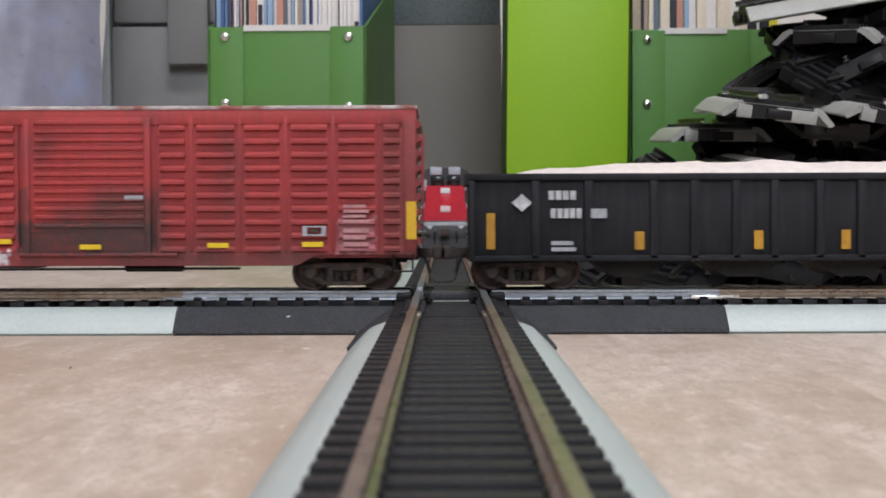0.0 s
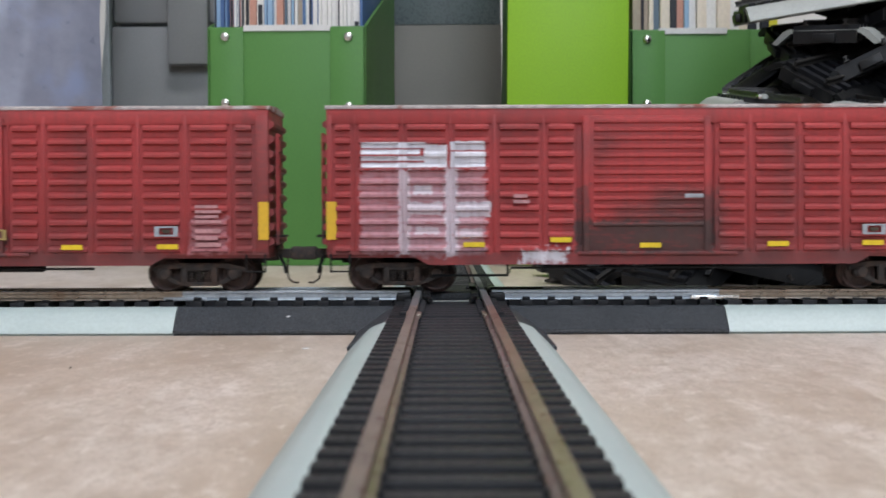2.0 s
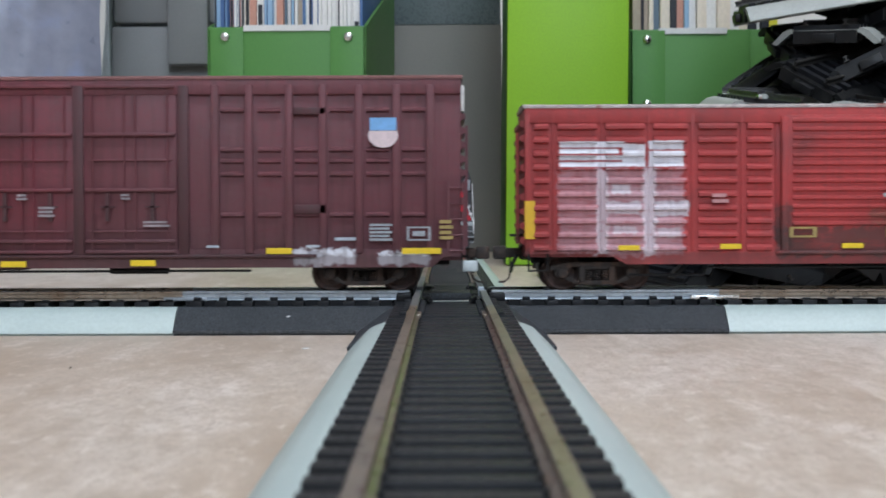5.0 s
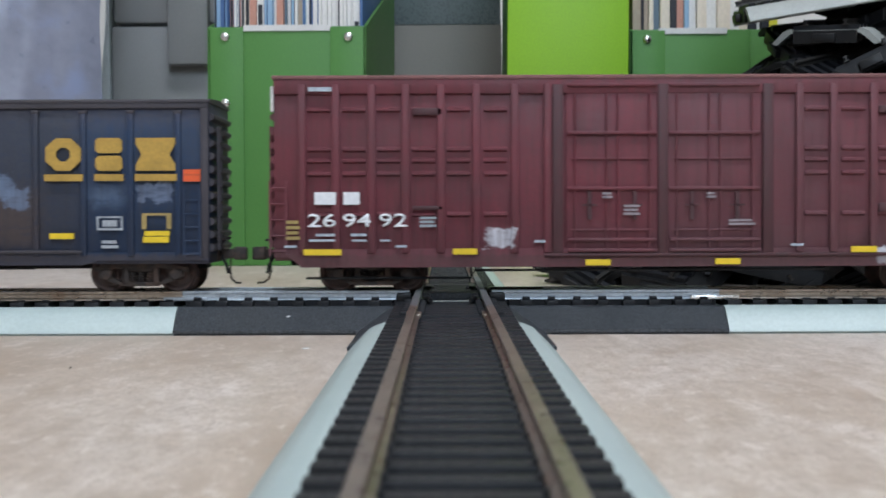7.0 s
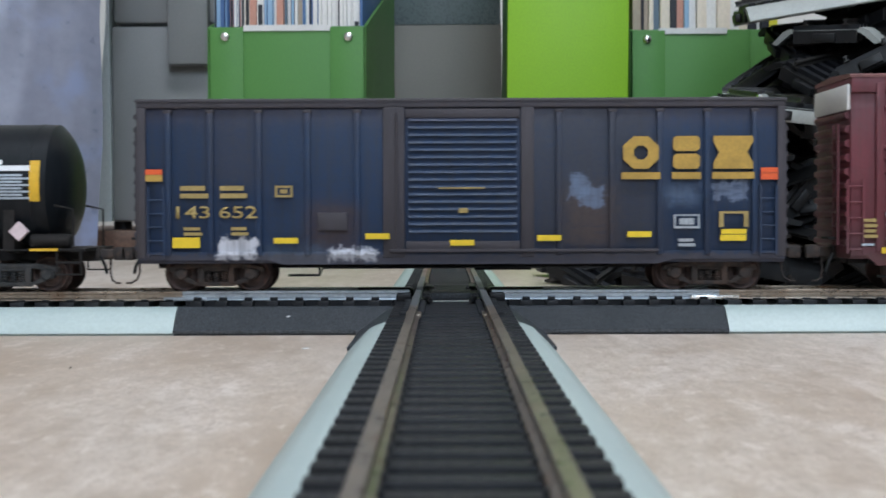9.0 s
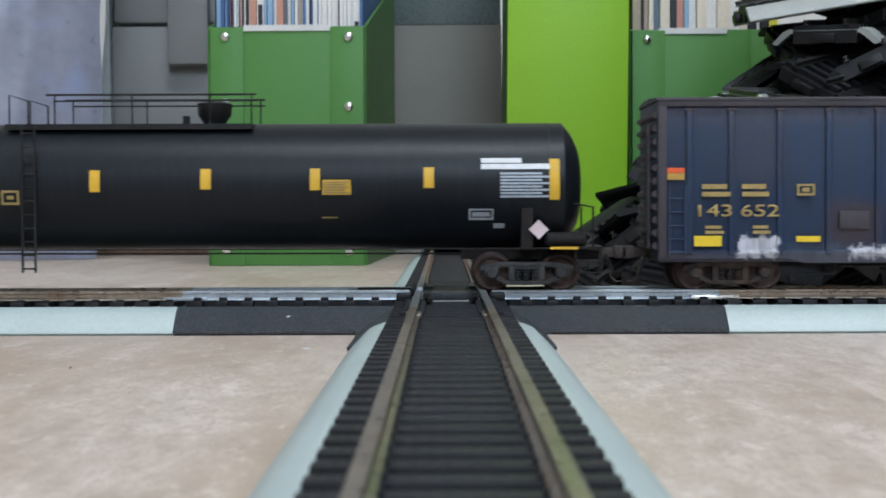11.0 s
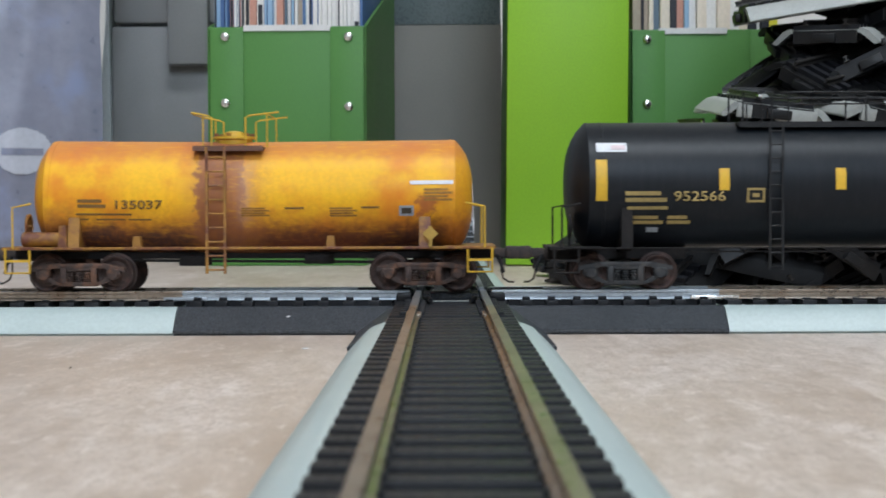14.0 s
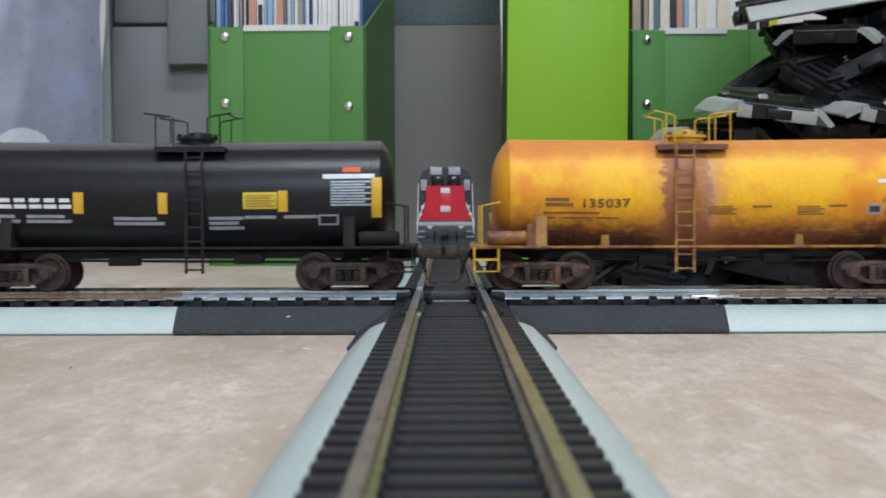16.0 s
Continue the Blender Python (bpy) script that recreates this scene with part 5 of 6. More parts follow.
def long_tank():
    car = thing("tank_car", "long satin black tank car with yellow reflector strips", "tank car", "freight cars")
    R, zc, half, sag, W = 17.3, 28.5, 101.5, 0.0, 17.6
    tk = tank_shell(car, half, R, zc, sag, 5.4, M_TANKBLACK, "long black cylindrical tank with domed ends", (-92, 92))
    tank_frame(car, half - 3, 11.4, W, M_UNDER, R, zc, (86,), stub=True)
    p0, p1 = -55.1, 12.0
    part("walkway", Geo().box(p0, p1, -10.5, 10.5, zc + R - 1.2, zc + R - 0.5, 0.15), M_BLACK, car, "black top walkway")
    for s in (-1, 1):
        part("walkway_edge", Geo().box(p0, p1, s * 10.2, s * 10.6, zc + R - 1.9, zc + R - 0.4), M_BLACK, car)
        z = 53.3
        part("handrail", Geo().tube([(-43.8, s * 10, z), (p1 + 1, s * 10, z)], 0.3).tube([(-41.6, s * 10, z - 1.7), (p1 + 1, s * 10, z - 1.7)], 0.22), M_BLACK, car, "thin black handrail")
        for x in (-41.6, -20.6, 0.5, 11.7):
            part("rail_post", Geo().tube([(x, s * 10, zc + R - 1), (x, s * 10, z)], 0.25), M_BLACK, car)
        part("ladder_hoop", Geo().tube([(-53.9, s * 10, zc + R - 1), (-53.9, s * 10, z), (-48.8, s * 10, z - 1.6), (-48.8, s * 10, zc + R - 1)], 0.28), M_BLACK, car)
    part("manway", Geo().lathe([(0, 3.2), (1.6, 3.3), (3.4, 4.6), (6.6, 4.9), (7.0, 4.2)], "z", (0.2, 0, zc + R - 1), 20), M_BLACK, car, "black fittings dome")
    part("valve", Geo().cyl("z", (-7.1, -3, zc + R + 0.6), 1.0, 3, 10), M_BLACK, car)
    x0, x1 = -48.3, -44.9
    ladder(car, x0, x1, 5.5, zc + R - 1, -R - 0.9, M_BLACK, 3.6, "ladder", 0.22)
    for x0, x1, z0, z1 in ((-94.4, -91.4, 24.1, 35.0), (-61.6, -58.9, 26.8, 32.6), (-30.6, -27.9, 26.9, 32.6), (-1.1, 1.7, 27.5, 32.9),
                           (28.1, 30.8, 27.2, 32.9), (58.4, 61.1, 27.7, 33.1), (91.9, 94.6, 24.5, 35.3)):
        tank_patch("reflector", car, x0, x1, z0, z1, R, zc, sag, M_YELLOW, "yellow reflector strip")
    args = (R, zc, sag)
    tank_bars("road_name", car, -86.6, -75.5, 23.8, 26.6, 2, *args, M_OCHRE, "plain ochre lettering bars")
    lettering("road_number", "952566", car, -73.7, 23.9, 13.8, 2.7, -R - 0.05, M_OCHRE, "ochre painted road number")
    tank_patch("stencil", car, -86.0, -75.2, 21.8, 22.6, *args, M_OCHRE, "thin ochre stencil line")
    tank_bars("stencil", car, -86.3, -76.1, 18.0, 20.1, 2, *args, M_OCHRE, "thin ochre stencil line")
    tank_bars("stencil", car, -75.1, -68.9, 18.0, 20.1, 2, *args, M_OCHRE, "thin ochre stencil line")
    tank_patch("stencil", car, -80.5, -77.3, 15.8, 17.0, *args, M_GREYDECAL, "small grey stencil")
    for x0, x1, z0, z1 in ((-54.2, -49.4, 23.6, 24.2), (-54.2, -49.4, 26.8, 27.4), (-54.2, -53.6, 24.2, 26.8), (-50.0, -49.4, 24.2, 26.8), (-52.7, -50.9, 25.0, 26.0)):
        tank_patch("stencil", car, x0, x1, z0, z1, *args, M_OCHRE, "outlined ochre stencil")
    tank_patch("placard", car, -94.1, -85.9, 37.1, 39.5, *args, M_WHITE, "small white placard")
    tank_patch("placard_mark", car, -90.2, -86.3, 37.7, 38.8, *args, M_PINK, "faint red mark", 0.22)
    tank_patch("notice", car, 31.4, 39.0, 26.0, 29.9, *args, M_YELLOW, "ochre notice panel")
    tank_bars("notice_line", car, 31.8, 38.6, 26.3, 29.5, 5, R + 0.2, zc, sag, M_OCHRE, "dark notice line")
    tank_patch("stripe", car, 73.7, 84.5, 34.3, 35.5, *args, M_WHITE, "white stencil bar")
    tank_patch("stripe", car, 73.7, 92.0, 32.6, 34.0, *args, M_WHITE, "white stencil bar")
    tank_bars("data_line", car, 78.8, 91.9, 25.1, 31.7, 8, *args, M_PALEBLUE, "small white data lines")
    x0, x1 = 70.4, 77.0
    for q in ((x0, x1, 21.7, 22.1), (x0, x1, 19.2, 19.7), (x0, x0 + 0.5, 19.7, 21.7), (x1 - 0.5, x1, 19.7, 21.7), (x0 + 1, x1 - 1, 20.1, 21.2)):
        tank_patch("stencil", car, *q, *args, M_GREYDECAL, "outlined grey stencil")
    tank_patch("stencil", car, 77.0, 80.0, 17.0, 18.2, *args, M_GREYDECAL, "small grey stencil")
    x, z = 89.0, 16.5
    part("diamond_placard", Geo().prism([(x - 2.6, z), (x, z - 2.6), (x + 2.6, z), (x, z + 2.6)], "y", -R - 0.4, -R + 1.5), M_PINK, car, "pink and white diamond placard")
    tank_patch("stencil", car, 31.2, 35.3, 19.8, 20.1, *args, M_OCHRE, "thin ochre line")
    part("platform_mark", Geo().box(92.0, 99.5, -W - 0.3, -W + 0.5, 11.2, 11.9), M_YELLOW, car, "yellow platform edge")
    running_gear(car, (-86, 86), (-half - 5, half + 5), TRUCK_GREY)
    return car


car_u = long_tank()


def tank_rust(name, base, rust, marks, rough, streak, wear):
    return material(name, base, rough, grain=1000, amount=0.06, broad=26, broad_amount=0.12, bump=0.08, spec=0.3, stain=rust, stain_cut=(0.44, 0.66), streak=streak, wear=wear, patches=marks)


LOWER_BROWN, DEEP = (0.19, 0.05, 0.022), (0.06, 0.022, 0.018)
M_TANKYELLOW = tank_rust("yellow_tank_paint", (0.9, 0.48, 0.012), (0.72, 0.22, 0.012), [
    # full-length bands: orange-brown top, then darker brown in steps towards the bottom
    (-70, 70, 36.0, 46, (0.58, 0.19, 0.06), 0.8, 2.0), (-70, 70, 5, 21.5, (0.6, 0.22, 0.02), 0.6, 3.0), (-70, 70, 5, 18.0, LOWER_BROWN, 0.8, 2.0), (-70, 70, 5, 15.5, DEEP, 0.85, 2.0),
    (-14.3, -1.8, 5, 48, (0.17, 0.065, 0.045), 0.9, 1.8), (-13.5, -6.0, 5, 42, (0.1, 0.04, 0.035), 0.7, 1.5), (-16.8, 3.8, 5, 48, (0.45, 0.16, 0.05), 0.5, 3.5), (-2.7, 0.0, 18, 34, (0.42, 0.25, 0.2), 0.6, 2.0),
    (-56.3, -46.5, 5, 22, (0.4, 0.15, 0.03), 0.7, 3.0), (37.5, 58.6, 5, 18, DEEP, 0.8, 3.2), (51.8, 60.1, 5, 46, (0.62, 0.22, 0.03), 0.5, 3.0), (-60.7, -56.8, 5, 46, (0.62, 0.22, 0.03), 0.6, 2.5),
    (45.0, 49.8, 20.9, 25.9, (0.3, 0.07, 0.04), 0.7, 1.5), (-57, -35, 5, 17.5, DEEP, 0.85, 2.0), (-30, -16, 5, 15.5, DEEP, 0.8, 2.0), (5, 30, 5, 14.5, LOWER_BROWN, 0.8, 2.0)], 0.48, 0.15, (0.7, 0.24, 0.02))
M_TANKTRIM = material("rusty_yellow_trim", (0.36, 0.17, 0.025), 0.55, grain=1200, amount=0.15, broad=150, broad_amount=0.4, bump=0.15, stain=(0.15, 0.05, 0.028), stain_cut=(0.42, 0.66))
M_TRIMYELLOW = material("bright_yellow_trim", (0.66, 0.4, 0.03), 0.5, grain=1200, amount=0.1, broad=150, broad_amount=0.2, bump=0.1)
M_TRIMRUST = material("rust_brown_trim", (0.15, 0.07, 0.045), 0.65, grain=1200, amount=0.2, broad=150, broad_amount=0.3, bump=0.2)


def short_tank_top(car, x, lad, R, zc, trim, deck, rails, spans=(5.5, 9.0)):
    """Platform, dome and railings in the middle, and the side ladder below them."""
    part("platform", Geo().box(x - 9.5, x + 9.5, -12.5, 12.5, zc + R - 2.2, zc + R - 1.7, 0.15), deck, car, "top platform")
    for s in (-1, 1):
        part("platform_edge", Geo().box(x - 9.5, x + 9.5, s * 12.1, s * 12.6, zc + R - 2.9, zc + R - 1.5), deck, car)
    part("dome", Geo().lathe([(0, 5.0), (3.2, 5.0), (3.3, 5.8), (4.0, 5.8), (4.1, 3.0), (5.2, 2.6), (5.6, 1.0)], "z", (x, 0, zc + R - 2.5), 24), rails, car, "round hatch dome")
    for k in range(6):
        a = radians(60 * k + 20)
        part("hatch_bolt", Geo().cyl("z", (x + 5.0 * math.cos(a), 5.0 * math.sin(a), zc + R + 1.7), 0.7, 1.4, 8), trim, car)
    zt = zc + R + 7.6
    for s in (-1, 1):
        for e, w in ((-1, spans[0]), (1, spans[1])):
            a, b = x + e * 4.6, x + e * (4.6 + w)
            part("railing", Geo().tube([(a, s * 11, zc + R - 2), (a, s * 11, zt - 1.4), (a + e * 1.2, s * 11, zt - 0.9), (b, s * 11, zt)], 0.24).tube([(b - e * 3.2, s * 11, zc + R - 2), (b - e * 3.2, s * 11, zt - 0.5)], 0.22), rails, car, "bent wire railing")
    for e in (-1, 1):
        part("cross_rail", Geo().tube([(x + e * 10, -11, zt - 0.3), (x + e * 10, 11, zt - 0.3)], 0.22), rails, car)
    g0, g1 = lad
    ladder(car, g0, g1, 5.0, zc + R - 2, -R - 1.2, trim, 3.75, "ladder", 0.27)


M_FADEDBROWN = material("faded_brown_decal", (0.36, 0.17, 0.025), 0.6, grain=1500, amount=0.25, broad=300, broad_amount=0.4, bump=0.02)
M_BROWNDECAL = material("brown_decal", (0.2, 0.1, 0.02), 0.6, grain=1500, amount=0.2, broad=300, broad_amount=0.3, bump=0.02)


def yellow_tank():
    car = thing("tank_car", "short orange-yellow tank car with rust stains and a ladder", "tank car", "freight cars")
    R, zc, half, sag, W = 15.6, 25.2, 60.0, 0.008, 17.4
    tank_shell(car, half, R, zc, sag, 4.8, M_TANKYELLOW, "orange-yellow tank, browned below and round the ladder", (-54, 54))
    tank_frame(car, half - 2, 11.8, W, M_TANKTRIM, R, zc, (47,), -1, M_TANKTRIM, steps=M_TRIMYELLOW)
    short_tank_top(car, -6.0, (-11.1, -6.3), R, zc, M_TANKTRIM, M_TRIMRUST, M_TRIMYELLOW)
    args = (R, zc, sag)
    tank_bars("road_name", car, -45.9, -38.4, 22.4, 24.6, 2, *args, M_BROWNDECAL, "plain dark lettering bars")
    lettering("road_number", "135037", car, -35.7, 22.3, 12.6, 2.4, -R - 0.1, M_BROWNDECAL, "dark painted road number")
    for x0, x1, z0, z1 in ((-46.5, -31.5, 20.4, 20.9), (-45.3, -43.2, 19.1, 19.5), (-41.1, -33.3, 19.1, 19.5), (-32.4, -26.3, 19.1, 19.5),
                           (9.6, 14.7, 22.1, 22.6), (30.0, 34.8, 22.1, 22.6)):
        tank_patch("stencil", car, x0, x1, z0, z1, *args, M_BROWNDECAL, "thin dark stencil line")
    tank_bars("stencil", car, -2.1, 5.4, 20.3, 22.6, 4, *args, M_FADEDBROWN, "faded stencil lines")
    tank_bars("stencil", car, 21.6, 28.8, 20.0, 22.4, 4, *args, M_FADEDBROWN, "dark stencil lines")
    tank_bars("stencil", car, 46.8, 54.4, 23.9, 27.2, 4, *args, M_FADEDBROWN, "faded stencil lines")
    tank_patch("stripe", car, 43.1, 54.7, 28.3, 29.3, *args, M_WHITE, "white stencil bar")
    tank_patch("stencil", car, 40.2, 44.1, 20.0, 22.7, *args, M_GREYDECAL, "small grey square stencil")
    tank_patch("stencil", car, 40.8, 43.5, 20.6, 22.1, R + 0.2, zc, sag, M_DARKDECAL, "dark inner square")
    x, z = 48.5, 15.5
    part("diamond_placard", Geo().prism([(x - 2.1, z), (x, z - 2.1), (x + 2.1, z), (x, z + 2.1)], "y", -W - 0.2, -W + 0.3).box(x - 0.5, x + 0.5, -W, -W + 1, 11.5, z + 2), M_GOLD, car, "small yellow diamond placard")
    for x in (-49.8, -30.0, 21.8):
        part("brace", Geo().prism([(x - 1.2, 11.8), (x + 1.2, 11.8), (x + 0.9, 18.0 if x < -45 else 15.0), (x - 0.9, 18.0 if x < -45 else 15.0)], "y", -W + 1.0, -R + 2.0), M_TANKTRIM, car, "short yellow brace")
    running_gear(car, (-46.5, 46.5), (-half - 5, half + 5), TRUCK_BROWN)
    return car


car_y = yellow_tank()


def black_tank():
    car = thing("tank_car", "short dusty black tank car with yellow notices", "tank car", "freight cars")
    R, zc, half, sag, W = 15.4, 25.2, 58.0, 0.008, 17.4
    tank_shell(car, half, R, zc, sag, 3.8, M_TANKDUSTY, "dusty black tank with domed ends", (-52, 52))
    tank_frame(car, half - 2, 11.8, W, M_UNDER, R, zc, (46,))
    short_tank_top(car, 3.0, (2.6, 7.0), R, zc, M_BLACK, M_BLACK, M_BLACK, (8.0, 6.5))
    args = (R, zc, sag)
    for x0, x1, z0, z1 in ((-27.8, -25.1, 21.0, 26.6), (-5.1, -2.6, 21.0, 26.6), (27.0, 29.6, 21.3, 26.9), (52.1, 54.8, 19.5, 30.1)):
        tank_patch("reflector", car, x0, x1, z0, z1, *args, M_YELLOW, "yellow reflector strip")
    for k in range(7):
        x0 = -55.6 + k * 4.0
        tank_bars("road_name", car, x0, x0 + 3.3, 22.3, 25.0, 2, *args, M_WHITE, "plain white lettering block")
    tank_bars("stencil", car, -51.1, -42.3, 18.5, 20.6, 2, *args, M_GREYDECAL, "grey stencil lines")
    tank_bars("stencil", car, -40.5, -28.5, 18.5, 20.6, 2, *args, M_GREYDECAL, "grey stencil lines")
    tank_bars("stencil", car, -17.1, -3.6, 18.0, 20.1, 2, *args, M_GREYDECAL, "grey stencil lines")
    tank_bars("stencil", car, 8.4, 17.7, 16.7, 20.1, 3, *args, M_GREYDECAL, "grey stencil lines")
    for x0, x1 in ((18.0, 26.4), (28.5, 37.5)):
        tank_patch("stencil", car, x0, x1, 19.5, 20.3, *args, M_GREYDECAL, "grey stencil line")
    x0, x1 = 37.8, 43.2
    for q in ((x0, x1, 20.0, 20.4), (x0, x1, 17.6, 18.0), (x0, x0 + 0.5, 18.0, 20.0), (x1 - 0.5, x1, 18.0, 20.0)):
        tank_patch("stencil", car, *q, *args, M_GREYDECAL, "outlined grey stencil")
    tank_patch("notice", car, 17.7, 26.7, 22.1, 26.5, *args, M_NOTICE, "bright yellow notice panel")
    tank_bars("notice_line", car, 18.3, 26.2, 22.6, 25.9, 5, R + 0.2, zc, sag, M_GOLD, "faint notice line")
    tank_patch("warning_mark", car, 44.3, 49.1, 31.6, 32.9, *args, M_ORANGE, "small orange mark")
    tank_patch("stripe", car, 39.0, 52.9, 29.9, 31.1, *args, M_WHITE, "white stencil bar")
    tank_bars("data_line", car, 41.1, 52.0, 22.7, 29.3, 9, *args, M_PALEBLUE, "small white data lines")
    running_gear(car, (-45.5, 45.5), (-half - 5, half + 5), TRUCK)
    return car


M_NOTICE = material("lemon_notice", (0.72, 0.6, 0.03), 0.5, grain=900, amount=0.08, broad=120, broad_amount=0.15, bump=0.03)
car_t = black_tank()

# -- the black hopper with its white load --
M_HOPPER = material("black_hopper_paint", (0.0095, 0.0108, 0.014), 0.6, spec=0.26, grain=1000, amount=0.3, broad=30, broad_amount=0.4, bump=0.12, streak=0.3, wear=(0.03, 0.028, 0.032))
M_DULLYELLOW = material("grimy_yellow_reflector", (0.5, 0.255, 0.015), 0.6, grain=900, amount=0.1, broad=140, broad_amount=0.5, bump=0.05, streak=0.5, wear=(0.12, 0.06, 0.02))
M_DULLWHITE = material("thin_white_lettering", (0.5, 0.52, 0.54), 0.6, grain=900, amount=0.2, broad=300, broad_amount=0.5, bump=0.05, streak=0.3, wear=(0.1, 0.1, 0.1))
M_LOAD = material("white_plaster_load", (0.74, 0.67, 0.63), 0.9, grain=400, amount=0.08, broad=60, broad_amount=0.1, bump=0.5)


def hopper_car():
    car = thing("hopper_car", "black open hopper car with a white heaped load", "hopper car", "freight cars")
    W, half = 17.8, 88.6
    z0, z1 = 8.6, 31.4
    part("body", Geo().box(-half, half, -W + 0.9, W - 0.9, z0, z1 - 0.8, 0.2), M_HOPPER, car)
    for s in (-1, 1):
        part("top_chord", Geo().box(-half - 0.3, half + 0.3, s * (W - 1.0), s * (W + 0.5), z1 - 1.8, z1, 0.2), M_HOPPER, car)
        part("side_sill", Geo().box(-half, half, s * (W - 1.0), s * (W + 0.3), z0 - 0.6, z0 + 1.0, 0.2), M_HOPPER, car)
        part("end_cap", Geo().box(s * half, s * (half + 1.0), -W, W, z1 - 3, z1), M_HOPPER, car)
    for x in (-70.9, -56.8, -39.3, -28.5, -17.4, -7.2, 4.8, 15.9, 27.0, 39.0, 51.1, 64.6, 78.1):
        post(car, x - 1.1, x + 1.1, W, z0, z1 - 1.8, M_HOPPER, 0.3)
    for x in (-half + 0.8, half - 0.8):
        post(car, x - 0.8, x + 0.8, W, z0, z1 - 1.8, M_HOPPER, 0.4)
    y = -W - 0.02
    for x0, x1, za, zb in ((-83.9, -81.7, 11.3, 20.9), (-44.6, -42.0, 11.1, 15.9), (-12.8, -10.4, 11.1, 16.1), (10.4, 12.8, 11.1, 16.2), (42.0, 44.4, 11.1, 16.2), (82.0, 84.4, 11.3, 20.9)):
        plate("reflector", car, x0, x1, za, zb, y - 0.3, M_DULLYELLOW, "grimy yellow reflector strip")
    x, z = -74.5, 23.6
    part("emblem", Geo().prism([(x - 2.8, z), (x - 0.9, z - 1.5), (x, z - 2.4), (x + 0.9, z - 1.5), (x + 2.8, z), (x + 0.9, z + 1.5), (x, z + 2.4), (x - 0.9, z + 1.5)], "y", y - 0.3, y + 1.0), M_DULLWHITE, car, "plain white emblem shape")
    for k in range(4):
        bars("road_name", car, -67.4 + k * 1.914, -67.4 + k * 1.914 + 1.493, 24.4, 26.8, y + 0.1, M_DULLWHITE, 1, "plain white lettering block")
    for k in range(5):
        bars("road_number", car, -66.8 + k * 1.712, -66.8 + k * 1.712 + 1.335, 19.5, 22.1, y + 0.1, M_DULLWHITE, 1, "plain white lettering block")
    bars("stencil", car, -56.2, -52.0, 19.5, 22.0, y - 0.35, M_GREYDECAL, 1, "plain grey lettering block")
    bars("stencil", car, -66.7, -60.1, 10.7, 13.4, y + 0.1, M_GREYDECAL, 2, "grey stencil lines")
    # load: an uneven heap
    nx, ny = 70, 14
    vs, fs = [], []
    for i in range(nx + 1):
        for j in range(ny + 1):
            u, w = i / nx * 2 - 1, j / ny * 2 - 1
            x, yy = u * (half - 9.5), w * (W - 2.0)
            rise = (1 - abs(u) ** 5) ** 0.8 * (1 - abs(w) ** 2.4) ** 0.7 * 5.2
            rise *= 0.86 + 0.3 * noise.noise(Vector((x * 0.06, yy * 0.05, 2.0)))
            vs.append((x, yy, z1 - 1.2 + rise + 0.35 * noise.noise(Vector((x * 0.3, yy * 0.3, 5.0)))))
    fs = [(i * (ny + 1) + j, (i + 1) * (ny + 1) + j, (i + 1) * (ny + 1) + j + 1, i * (ny + 1) + j + 1) for i in range(nx) for j in range(ny)]
    part("load", Geo().add(vs, fs), M_LOAD, car, "chalky white heaped load")
    for k in range(4):
        x = -45 + k * 30
        part("hopper_bay", Geo().prism([(x - 12, z0), (x + 12, z0), (x + 4, 3.6), (x - 4, 3.6)], "y", -13, 13), M_UNDER, car, "dark discharge bay")
    running_gear(car, (-73, 73), (-half, half), TRUCK)
    return car


car_h = hopper_car()

# -- the red locomotive waiting on the track behind the crossing, seen from its nose --
M_LOCORED = material("glossy_red_paint", (0.56, 0.011, 0.03), 0.35, grain=900, amount=0.08, broad=60, broad_amount=0.15, bump=0.05)
M_LOCOGREY = material("dark_grey_paint", (0.04, 0.042, 0.046), 0.5, grain=900, amount=0.15, broad=60, broad_amount=0.2, bump=0.08)
M_WINDOW = material("dark_cab_glass", (0.008, 0.009, 0.01), 0.12, grain=400, amount=0.05, broad=50, broad_amount=0.1, bump=0.0)
M_LIGHTGREY = material("light_grey_paint", (0.4, 0.42, 0.44), 0.5, grain=900, amount=0.1, broad=60, broad_amount=0.15, bump=0.05)


